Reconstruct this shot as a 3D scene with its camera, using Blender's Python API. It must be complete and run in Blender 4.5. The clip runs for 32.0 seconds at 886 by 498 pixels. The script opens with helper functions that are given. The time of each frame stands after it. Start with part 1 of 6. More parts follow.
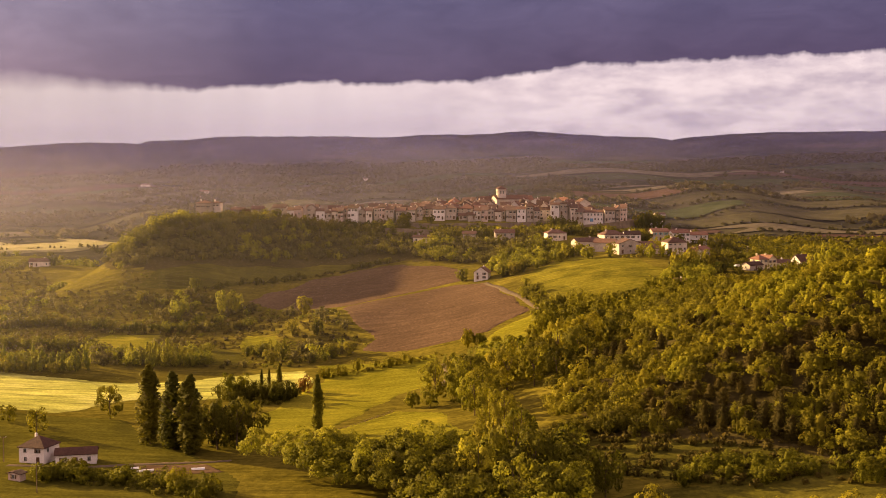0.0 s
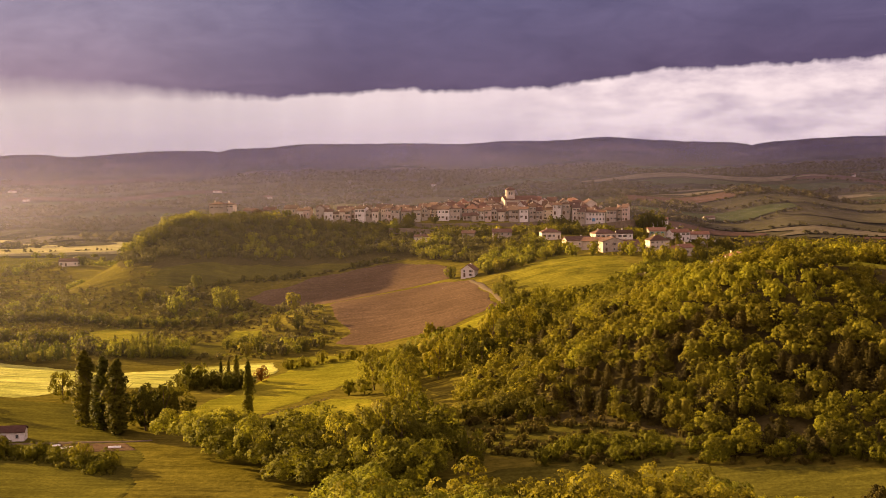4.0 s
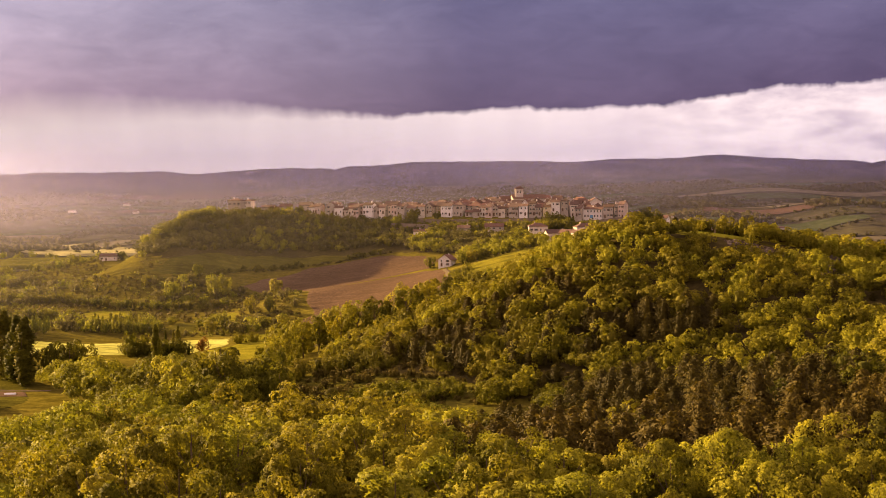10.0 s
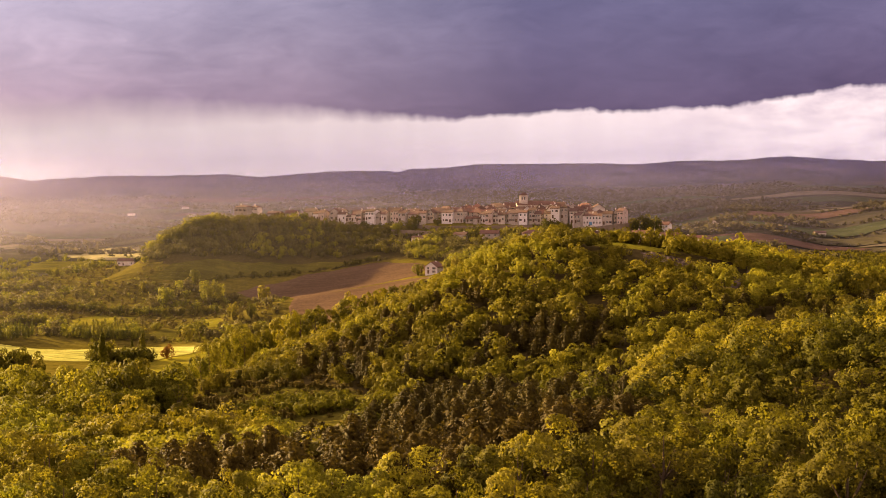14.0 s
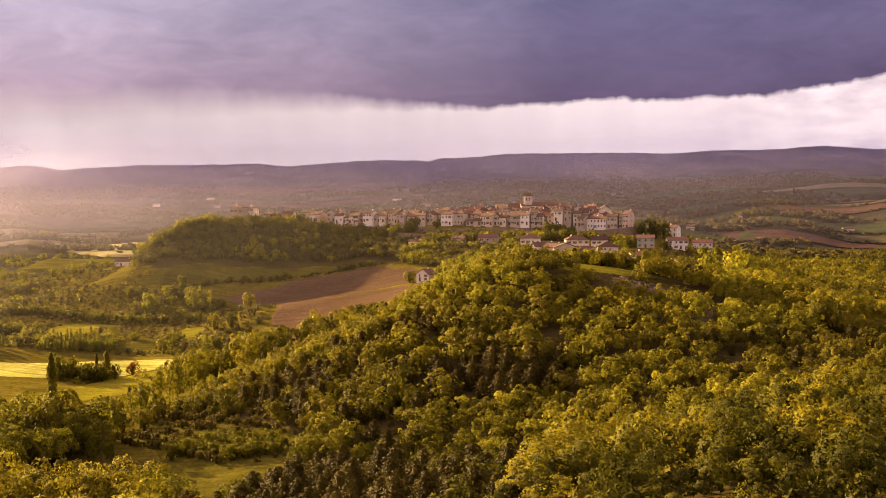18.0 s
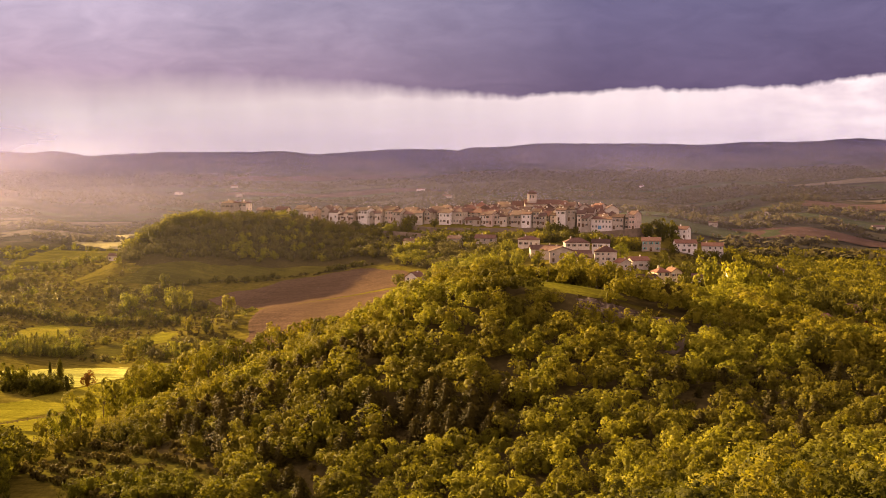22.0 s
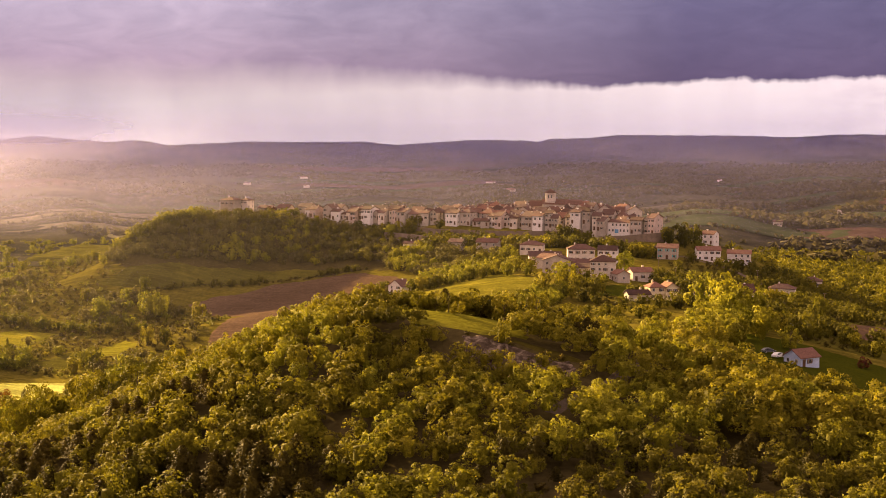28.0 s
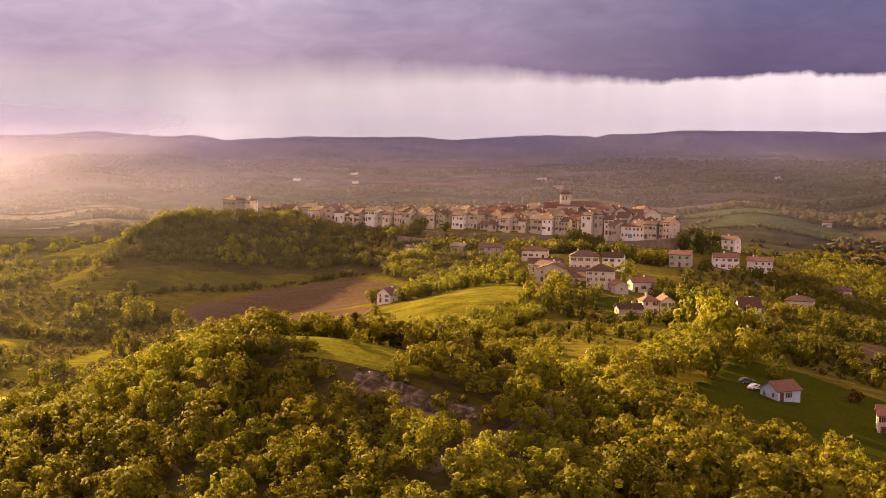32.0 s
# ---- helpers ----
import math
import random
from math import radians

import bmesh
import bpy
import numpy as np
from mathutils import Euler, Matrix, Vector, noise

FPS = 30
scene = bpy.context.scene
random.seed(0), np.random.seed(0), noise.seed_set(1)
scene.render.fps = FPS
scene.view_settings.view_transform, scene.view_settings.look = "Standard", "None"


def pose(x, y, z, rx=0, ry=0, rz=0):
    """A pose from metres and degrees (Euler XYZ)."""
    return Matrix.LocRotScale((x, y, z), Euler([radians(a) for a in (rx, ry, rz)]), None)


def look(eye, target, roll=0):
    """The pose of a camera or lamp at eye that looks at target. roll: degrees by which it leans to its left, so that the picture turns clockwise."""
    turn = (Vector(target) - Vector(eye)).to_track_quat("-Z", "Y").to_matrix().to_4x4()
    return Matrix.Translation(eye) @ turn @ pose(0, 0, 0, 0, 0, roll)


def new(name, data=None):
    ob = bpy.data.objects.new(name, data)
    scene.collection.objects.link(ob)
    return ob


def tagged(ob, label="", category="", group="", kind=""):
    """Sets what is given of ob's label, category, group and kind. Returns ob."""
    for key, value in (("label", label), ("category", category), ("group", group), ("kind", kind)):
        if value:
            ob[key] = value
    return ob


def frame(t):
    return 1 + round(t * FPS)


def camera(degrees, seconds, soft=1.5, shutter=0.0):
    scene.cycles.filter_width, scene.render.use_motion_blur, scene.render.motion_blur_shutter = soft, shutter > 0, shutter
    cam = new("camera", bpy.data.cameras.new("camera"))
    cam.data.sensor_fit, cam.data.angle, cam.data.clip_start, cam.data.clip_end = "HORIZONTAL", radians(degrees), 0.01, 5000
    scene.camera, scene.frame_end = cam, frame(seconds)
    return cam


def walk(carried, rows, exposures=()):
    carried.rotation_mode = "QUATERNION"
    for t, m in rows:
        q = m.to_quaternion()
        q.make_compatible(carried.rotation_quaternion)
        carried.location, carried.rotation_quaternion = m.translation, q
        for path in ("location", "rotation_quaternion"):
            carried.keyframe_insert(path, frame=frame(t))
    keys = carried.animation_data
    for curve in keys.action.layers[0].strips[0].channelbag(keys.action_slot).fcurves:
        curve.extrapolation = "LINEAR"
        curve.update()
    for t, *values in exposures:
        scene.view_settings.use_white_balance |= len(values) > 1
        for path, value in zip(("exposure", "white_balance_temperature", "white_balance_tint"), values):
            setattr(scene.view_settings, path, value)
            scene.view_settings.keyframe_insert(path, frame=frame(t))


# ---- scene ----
FOV = 38.42

# the flight: seconds, eye x, y, z, yaw to the left of +y, pitch, roll
FLIGHT = [
    (0, 0.00, -900.00, 89.27, 2.626, -4.005, -0.157),
    (1, 15.09, -903.72, 89.53, 3.671, -3.970, -0.192),
    (2, 30.14, -906.81, 88.97, 4.771, -3.970, -0.199),
    (3, 45.56, -909.37, 86.97, 5.836, -3.868, -0.352),
    (4, 61.40, -911.96, 84.74, 6.888, -3.642, -0.452),
    (5, 77.80, -914.60, 82.10, 7.924, -3.456, -0.550),
    (6, 93.84, -917.35, 79.33, 8.906, -3.379, -0.589),
    (7, 110.02, -919.98, 76.27, 10.028, -3.176, -0.555),
    (8, 125.87, -921.28, 72.91, 11.008, -2.967, -0.458),
    (9, 142.00, -923.88, 70.14, 12.037, -2.772, -0.359),
    (10, 157.72, -924.42, 67.18, 13.109, -2.602, -0.264),
    (11, 173.18, -924.15, 66.14, 14.061, -2.429, -0.364),
    (12, 188.81, -924.00, 66.26, 15.035, -2.369, -0.406),
    (13, 201.06, -919.98, 67.73, 15.855, -2.405, -0.377),
    (14, 209.84, -912.51, 70.48, 16.585, -2.519, -0.299),
    (15, 215.66, -903.82, 73.14, 17.106, -2.683, -0.294),
    (16, 220.01, -894.77, 75.66, 17.527, -2.810, -0.336),
    (17, 223.20, -884.13, 77.85, 17.953, -2.960, -0.337),
    (18, 225.45, -873.90, 80.06, 18.300, -3.102, -0.244),
    (19, 227.61, -863.75, 81.67, 18.644, -3.268, -0.071),
    (20, 229.67, -852.59, 83.08, 18.986, -3.365, 0.022),
    (21, 232.32, -840.50, 84.42, 19.378, -3.499, 0.108),
    (22, 235.50, -827.88, 85.66, 19.878, -3.655, 0.278),
    (23, 239.32, -815.05, 86.98, 20.480, -3.757, 0.349),
    (24, 243.48, -802.20, 87.90, 21.115, -3.892, 0.532),
    (25, 247.93, -789.34, 88.46, 21.786, -4.000, 0.705),
    (26, 252.44, -775.87, 88.39, 22.504, -4.072, 0.681),
    (27, 257.77, -763.15, 88.81, 23.313, -4.048, 0.567),
    (28, 263.11, -750.75, 90.04, 24.126, -4.134, 0.640),
    (29, 267.12, -737.76, 91.17, 24.851, -4.261, 0.688),
    (30, 270.99, -724.99, 91.90, 25.615, -4.333, 0.731),
    (31, 274.52, -713.48, 92.68, 26.348, -4.415, 0.844),
    (32, 277.72, -700.46, 92.92, 27.106, -4.411, 0.783)]


def aimed(x, y, z, yaw, pitch, roll):
    a, b = radians(yaw), radians(pitch)
    ahead = Vector((-math.sin(a) * math.cos(b), math.cos(a) * math.cos(b), math.sin(b)))
    return look((x, y, z), Vector((x, y, z)) + ahead * 100, roll)


cam = camera(FOV, 32.0, soft=0.75)
walk(cam, [(t, aimed(*r)) for t, *r in FLIGHT], ((0, 1.90, 7750, 17), (10, 2.16, 7750, 17), (32, 2.26, 7750, 17)))

# ---------------------------------------------------------------- light
SUN_AZ, SUN_EL = 62.0, 13.6     # degrees to the left of +y, and up
sun_way = Vector((-math.sin(radians(SUN_AZ)) * math.cos(radians(SUN_EL)), math.cos(radians(SUN_AZ)) * math.cos(radians(SUN_EL)), math.sin(radians(SUN_EL))))
world = bpy.data.worlds.new("sky_world")
scene.world = world
world.use_nodes = True
wn, wl = world.node_tree.nodes, world.node_tree.links
sky = wn.new("ShaderNodeTexSky")
sky.sky_type = "NISHITA"
sky.sun_disc = False
sky.sun_elevation, sky.sun_rotation = radians(SUN_EL), radians(-SUN_AZ)
sky.dust_density, sky.air_density = 4.0, 1.5
wn["Background"].inputs["Strength"].default_value = 0.066
veil = wn.new("ShaderNodeMix")     # thin mauve cloud over the blue
veil.data_type = "RGBA"
veil.inputs[0].default_value, veil.inputs[7].default_value = 0.65, (5.0, 3.4, 3.5, 1)
wl.new(sky.outputs["Color"], veil.inputs[6])
wl.new(veil.outputs[2], wn["Background"].inputs["Color"])
sun_data = bpy.data.lights.new("sun", "SUN")
sun_data.energy, sun_data.angle, sun_data.color = 5.0, radians(0.8), (1.0, 0.74, 0.35)
sun_ob = new("sun", sun_data)
sun_ob.matrix_world = look(sun_way * 900, (0, 0, 0))


# ---------------------------------------------------------------- materials
def material(name):
    m = bpy.data.materials.new(name)
    m.use_nodes = True
    n, l = m.node_tree.nodes, m.node_tree.links
    return m, n, l, n["Principled BSDF"]


def ramp(n, l, src, stops):
    r = n.new("ShaderNodeValToRGB")
    while len(r.color_ramp.elements) < len(stops):
        r.color_ramp.elements.new(0.5)
    for e, (p, c) in zip(r.color_ramp.elements, stops):
        e.position, e.color = p, (*c, 1)
    l.new(src, r.inputs["Fac"])
    return r.outputs["Color"]


def noise_tex(n, l, scale, detail=4.0, rough=0.55, coord=None, distort=0.0):
    t = n.new("ShaderNodeTexNoise")
    t.inputs["Scale"].default_value, t.inputs["Detail"].default_value = scale, detail
    t.inputs["Roughness"].default_value, t.inputs["Distortion"].default_value = rough, distort
    if coord:
        l.new(coord, t.inputs["Vector"])
    return t.outputs["Fac"]


def place(n):
    """Position in metres, the same for all objects."""
    return n.new("ShaderNodeNewGeometry").outputs["Position"]


def mix(n, l, a, b, fac, mode="MIX"):
    m = n.new("ShaderNodeMix")
    m.data_type, m.blend_type = "RGBA", mode
    for src, k in ((fac, 0), (a, 6), (b, 7)):
        if isinstance(src, (int, float)):
            m.inputs[k].default_value = src
        elif isinstance(src, tuple):
            m.inputs[k].default_value = (*src, 1)
        else:
            l.new(src, m.inputs[k])
    return m.outputs[2]


def bump(n, l, height, bsdf, strength=0.5, distance=0.1):
    b = n.new("ShaderNodeBump")
    b.inputs["Strength"].default_value, b.inputs["Distance"].default_value = strength, distance
    l.new(height, b.inputs["Height"])
    l.new(b.outputs["Normal"], bsdf.inputs["Normal"])


def surface(name, stops, fine=2.0, coarse=0.05, rough=0.9, relief=0.4, depth=0.1, streak=0.0, lean=8.0):
    """A matt natural surface: colour by coarse patches and fine grain, with relief."""
    m, n, l, p = material(name)
    at = place(n)
    a = ramp(n, l, noise_tex(n, l, coarse, 5, 0.6, at, 0.6), stops)
    grain = noise_tex(n, l, fine, 4, 0.65, at)
    g = ramp(n, l, grain, [(0.25, (0.62, 0.62, 0.62)), (0.75, (1.3, 1.3, 1.3))])
    if streak:   # mowing or drill lines
        turn = n.new("ShaderNodeMapping")
        turn.inputs["Rotation"].default_value = (0, 0, radians(lean))
        turn.inputs["Scale"].default_value = (0.035, 0.42, 0.1)
        l.new(at, turn.inputs["Vector"])
        lines = ramp(n, l, noise_tex(n, l, 1.0, 5, 0.6, turn.outputs[0], 0.4), [(0.3, (1 - streak,) * 3), (0.7, (1 + streak,) * 3)])
        a = mix(n, l, a, lines, 1.0, "MULTIPLY")
    l.new(mix(n, l, a, g, 1.0, "MULTIPLY"), p.inputs["Base Color"])
    p.inputs["Roughness"].default_value = rough
    p.inputs["Specular IOR Level"].default_value = 0.0
    bump(n, l, grain, p, relief, depth)
    return m


def foliage(name, dark, mid, light, share=0.5):
    """Leaves: tone by tree-sized patches and by single clump, light passing through."""
    m, n, l, p = material(name)
    at = place(n)
    c = ramp(n, l, noise_tex(n, l, 0.09, 3, 0.6, at), [(0.3, dark), (0.5, mid), (0.72, light)])
    isl = n.new("ShaderNodeNewGeometry").outputs["Random Per Island"]
    c = mix(n, l, c, ramp(n, l, isl, [(0.0, (0.8, 0.8, 0.8)), (0.7, (1.0, 1.0, 1.0)), (1.0, (1.22, 1.2, 1.12))]), 1.0, "MULTIPLY")
    rnd = n.new("ShaderNodeObjectInfo").outputs["Random"]
    c = mix(n, l, c, ramp(n, l, rnd, [(0.0, (0.75, 0.8, 0.75)), (1.0, (1.3, 1.2, 1.15))]), 1.0, "MULTIPLY")
    grain = noise_tex(n, l, 4.5, 3, 0.7, at)
    c = mix(n, l, c, ramp(n, l, grain, [(0.3, (0.58, 0.58, 0.58)), (0.5, (1.0, 1.0, 1.0)), (0.68, (1.42, 1.40, 1.30))]), 1.0, "MULTIPLY")
    bump(n, l, grain, p, 0.7, 0.22)
    l.new(c, p.inputs["Base Color"])
    p.inputs["Roughness"].default_value = 0.75
    p.inputs["Specular IOR Level"].default_value = 0.06
    tr = n.new("ShaderNodeBsdfTranslucent")
    l.new(c, tr.inputs["Color"])
    ms = n.new("ShaderNodeMixShader")
    ms.inputs[0].default_value = share
    l.new(p.outputs[0], ms.inputs[1])
    l.new(tr.outputs[0], ms.inputs[2])
    l.new(ms.outputs[0], n["Material Output"].inputs["Surface"])
    return m


M_GROUND = surface("rough_pasture", [(0.3, (0.060, 0.050, 0.010)), (0.5, (0.095, 0.079, 0.014)), (0.7, (0.145, 0.119, 0.020))], 0.5, 0.03, relief=0.6, depth=0.5, streak=0.3)
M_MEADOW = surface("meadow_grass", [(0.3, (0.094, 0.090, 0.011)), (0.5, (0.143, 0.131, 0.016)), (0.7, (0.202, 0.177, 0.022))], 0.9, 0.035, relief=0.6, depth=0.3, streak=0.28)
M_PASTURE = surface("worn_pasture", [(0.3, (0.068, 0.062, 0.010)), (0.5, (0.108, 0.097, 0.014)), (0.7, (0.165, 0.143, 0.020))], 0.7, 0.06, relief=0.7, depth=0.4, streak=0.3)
# meadow grass darkened: shade on several plots is put into this colour
M_DARK_GRASS = surface("dark_grass", [(0.3, (0.046, 0.042, 0.009)), (0.5, (0.072, 0.065, 0.012)), (0.7, (0.104, 0.091, 0.016))], 0.9, 0.035, relief=0.6, depth=0.3, streak=0.25)
M_WHEAT = surface("young_cereal", [(0.3, (0.234, 0.240, 0.052)), (0.5, (0.325, 0.319, 0.078)), (0.7, (0.429, 0.410, 0.117))], 1.0, 0.03, relief=0.9, depth=0.5, streak=0.5, lean=-4.0)
# cereal paled so the haze over that far field is in its colour
M_STRAW = surface("pale_cereal", [(0.3, (0.22, 0.20, 0.09)), (0.7, (0.32, 0.28, 0.14))], 1.0, 0.03, streak=0.2)
# green lowered so the tree shade on the paddock is in the colour
M_LAWN = surface("green_lawn", [(0.3, (0.028, 0.033, 0.004)), (0.7, (0.046, 0.050, 0.006))], 1.5, 0.04)
M_SOIL = surface("ploughed_soil", [(0.3, (0.072, 0.046, 0.029)), (0.55, (0.094, 0.060, 0.038)), (0.75, (0.12, 0.078, 0.048))], 0.8, 0.02, relief=0.7, depth=0.35, streak=0.16, lean=30.0)
M_FLOOR = surface("woodland_floor", [(0.3, (0.04, 0.032, 0.012)), (0.7, (0.07, 0.055, 0.02))], 0.6, 0.05)
M_ROCK = surface("weathered_quarry_rock", [(0.38, (0.055, 0.040, 0.027)), (0.5, (0.095, 0.070, 0.047)), (0.64, (0.23, 0.18, 0.13))], 1.2, 0.5, relief=1.0, depth=0.9)
M_TRACK = surface("gravel_track", [(0.3, (0.085, 0.066, 0.045)), (0.7, (0.13, 0.10, 0.07))], 3.0, 0.2)
M_OAK = foliage("oak_leaves", (0.094, 0.089, 0.009), (0.149, 0.136, 0.013), (0.220, 0.199, 0.021), 0.38)
M_DARK = foliage("dark_leaves", (0.062, 0.060, 0.008), (0.093, 0.086, 0.010), (0.134, 0.122, 0.014), 0.36)
M_LIGHT = foliage("pale_spring_leaves", (0.164, 0.161, 0.015), (0.220, 0.211, 0.022), (0.298, 0.274, 0.029), 0.42)
M_PINE = foliage("pine_needles", (0.040, 0.031, 0.007), (0.058, 0.044, 0.008), (0.082, 0.062, 0.011), 0.24)
M_SCRUB = foliage("scrub_leaves", (0.115, 0.107, 0.017), (0.176, 0.158, 0.024), (0.248, 0.220, 0.032), 0.4)
M_BRUSH = foliage("brown_brush_leaves", (0.062, 0.049, 0.012), (0.095, 0.075, 0.017), (0.142, 0.112, 0.024), 0.3)
# oak leaves greyed so that distance haze is put into their colour
M_HAZED_OAK = foliage("hazed_oak_leaves", (0.092, 0.080, 0.024), (0.138, 0.117, 0.034), (0.195, 0.166, 0.044), 0.34)
M_BARK = surface("bark", [(0.3, (0.07, 0.05, 0.03)), (0.7, (0.14, 0.10, 0.065))], 4.0, 0.5)

# ---------------------------------------------------------------- terrain
HILLS_VILLAGE = [(-190, -45, 26.0, 55), (-130, -45, 12.8, 60), (-60, -45, 10.0, 60), (0, 0, 16.6, 75), (70, -50, 6.7, 65), (120, -90, 15.7, 60), (-210, -120, 23.8, 50), (-130, -120, -1.2, 60), (-20, -130, 11.5, 70), (50, -180, 8.4, 70), (120, -250, 9.7, 70), (30, -270, 15.1, 60), (190, -220, 14.6, 80), (210, -370, 6.7, 70)]
HILLS_NEAR = [(130, -480, 25.9, 45), (165, -450, 10.3, 55), (90, -430, 18.0, 60), (140, -360, 11.9, 60), (110, -540, 2.4, 50), (170, -570, 5.5, 55), (240, -520, 16.1, 65), (50, -500, 4.4, 50), (140, -670, -8.4, 50), (190, -720, 10.3, 60), (90, -740, 23.9, 55), (250, -690, 19.1, 65), (150, -800, -2.9, 60), (150, -850, 2.2, 40), (90, -850, 4.7, 40), (85, -800, 6.4, 28), (120, -800, 2.5, 28), (160, -800, 5.1, 28), (200, -800, 4.2, 28), (220, -860, 11.0, 90), (280, -600, 7.7, 70), (-60, -470, -4.4, 90), (-100, -300, -6.7, 90), (330, -380, 15.7, 130), (400, -750, 35.7, 130), (-20, 60, 28.5, 110), (140, -668, 12.7, 24), (182, -712, 2.1, 30), (120, -622, -0.4, 28), (165, -628, -7.7, 24), (-83, -239, 8.4, 30), (-222, -96, 7.0, 22), (170, -546, 3.0, 22), (75, -185, 5.5, 38), (40, -118, 3.5, 22), (116, -66, -4.0, 16), (104, -722, -9.0, 30), (-338, 15, 12.0, 42), (-300, -90, -6.1, 50), (232, -696, -0.0, 30), (140, -430, -13.9, 30), (-210, 40, 8.7, 40), (112, -32, 9.4, 35)]


def height(x, y):
    """Height of the ground; takes numbers or arrays."""
    h = 0.0 * x
    for cx, cy, a, s in HILLS_VILLAGE + HILLS_NEAR:
        h = h + a * np.exp(-((x - cx) ** 2 + (y - cy) ** 2) / (2 * s * s))
    far = np.clip((np.hypot(x - 60, y + 350) - 700) / 1500, 0, 1)
    h = h + far * (6 * np.sin(x * 0.0041 + 1.3) * np.cos(y * 0.0034) + 5 * np.sin(x * 0.0023 - y * 0.0031))
    # the ground drops in a terrace below the ramparts
    ledge = np.clip((-67.0 - y) / 5, 0, 1) * np.clip((y + 112) / 34, 0, 1) * np.clip((x + 66) / 12, 0, 1) * np.clip((104 - x) / 14, 0, 1)
    h = h - 4.5 * ledge
    # old quarry bank south of the hilltop
    bank = np.clip((-492.5 - y + 0.12 * (x - 155)) / 8, 0, 1) * np.clip((y + 526) / 22, 0, 1) * np.clip((x - 134) / 8, 0, 1) * np.clip((182 - x) / 8, 0, 1)
    h = h - 4.0 * bank
    return h + 0.25 * np.sin(x * 0.09) * np.sin(y * 0.083)


def link_mesh(name, verts, faces, mat, parent=None, smooth=False):
    """A mesh object from arrays; faces all have the same number of corners, verts may carry normals."""
    me = bpy.data.meshes.new(name)
    verts, faces = np.asarray(verts, np.float32), np.asarray(faces, np.int32)
    verts, normals = (verts[:, :3], verts[:, 3:]) if verts.shape[1] == 6 else (verts, None)
    smooth = smooth or normals is not None
    k = faces.shape[1]
    me.vertices.add(len(verts))
    me.vertices.foreach_set("co", verts.ravel())
    me.loops.add(faces.size)
    me.loops.foreach_set("vertex_index", faces.ravel())
    me.polygons.add(len(faces))
    me.polygons.foreach_set("loop_start", np.arange(0, faces.size, k, dtype=np.int32))
    if smooth:
        me.polygons.foreach_set("use_smooth", np.ones(len(faces), bool))
    me.update(calc_edges=True)
    if normals is not None:
        me.attributes.new("custom_normal", "FLOAT_VECTOR", "POINT").data.foreach_set("vector", np.ascontiguousarray(normals).ravel())
    me.materials.append(mat)
    ob = new(name, me)
    ob.parent = parent
    return ob


def grid_faces(nx, ny):
    a = np.arange(nx * ny).reshape(ny, nx)
    return np.stack([a[:-1, :-1], a[:-1, 1:], a[1:, 1:], a[1:, :-1]], -1).reshape(-1, 4)


def steps(lo, hi, fine, reach_lo, reach_hi, grow=1.09):
    out = list(np.arange(lo, hi + 0.1, fine))
    d, v = fine, hi
    while v < reach_hi:
        d *= grow
        v += d
        out.append(v)
    d, v = fine, lo
    while v > reach_lo:
        d *= grow
        v -= d
        out.insert(0, v)
    return np.array(out)


gx, gy = steps(-380, 360, 5.0, -4600, 4600, 1.12), steps(-900, 200, 5.0, -2600, 4600, 1.12)
GX, GY = np.meshgrid(gx, gy)
ground = link_mesh("ground", np.stack([GX, GY, height(GX, GY)], -1).reshape(-1, 3), grid_faces(len(gx), len(gy)), M_GROUND, smooth=True)
tagged(ground, "rough olive-brown pasture over rolling hills and valley", "ground", kind="structure")


def inside(poly, x, y):
    """Which of the points lie within the outline."""
    x, y = np.asarray(x, float), np.asarray(y, float)
    hit = np.zeros(x.shape, bool)
    for (x0, y0), (x1, y1) in zip(poly, poly[1:] + poly[:1]):
        if y0 != y1:
            hit ^= ((y0 > y) != (y1 > y)) & (x < (x1 - x0) * (y - y0) / (y1 - y0) + x0)
    return hit


OPEN, BUILT = [], []      # open ground and house plots, where no trees grow


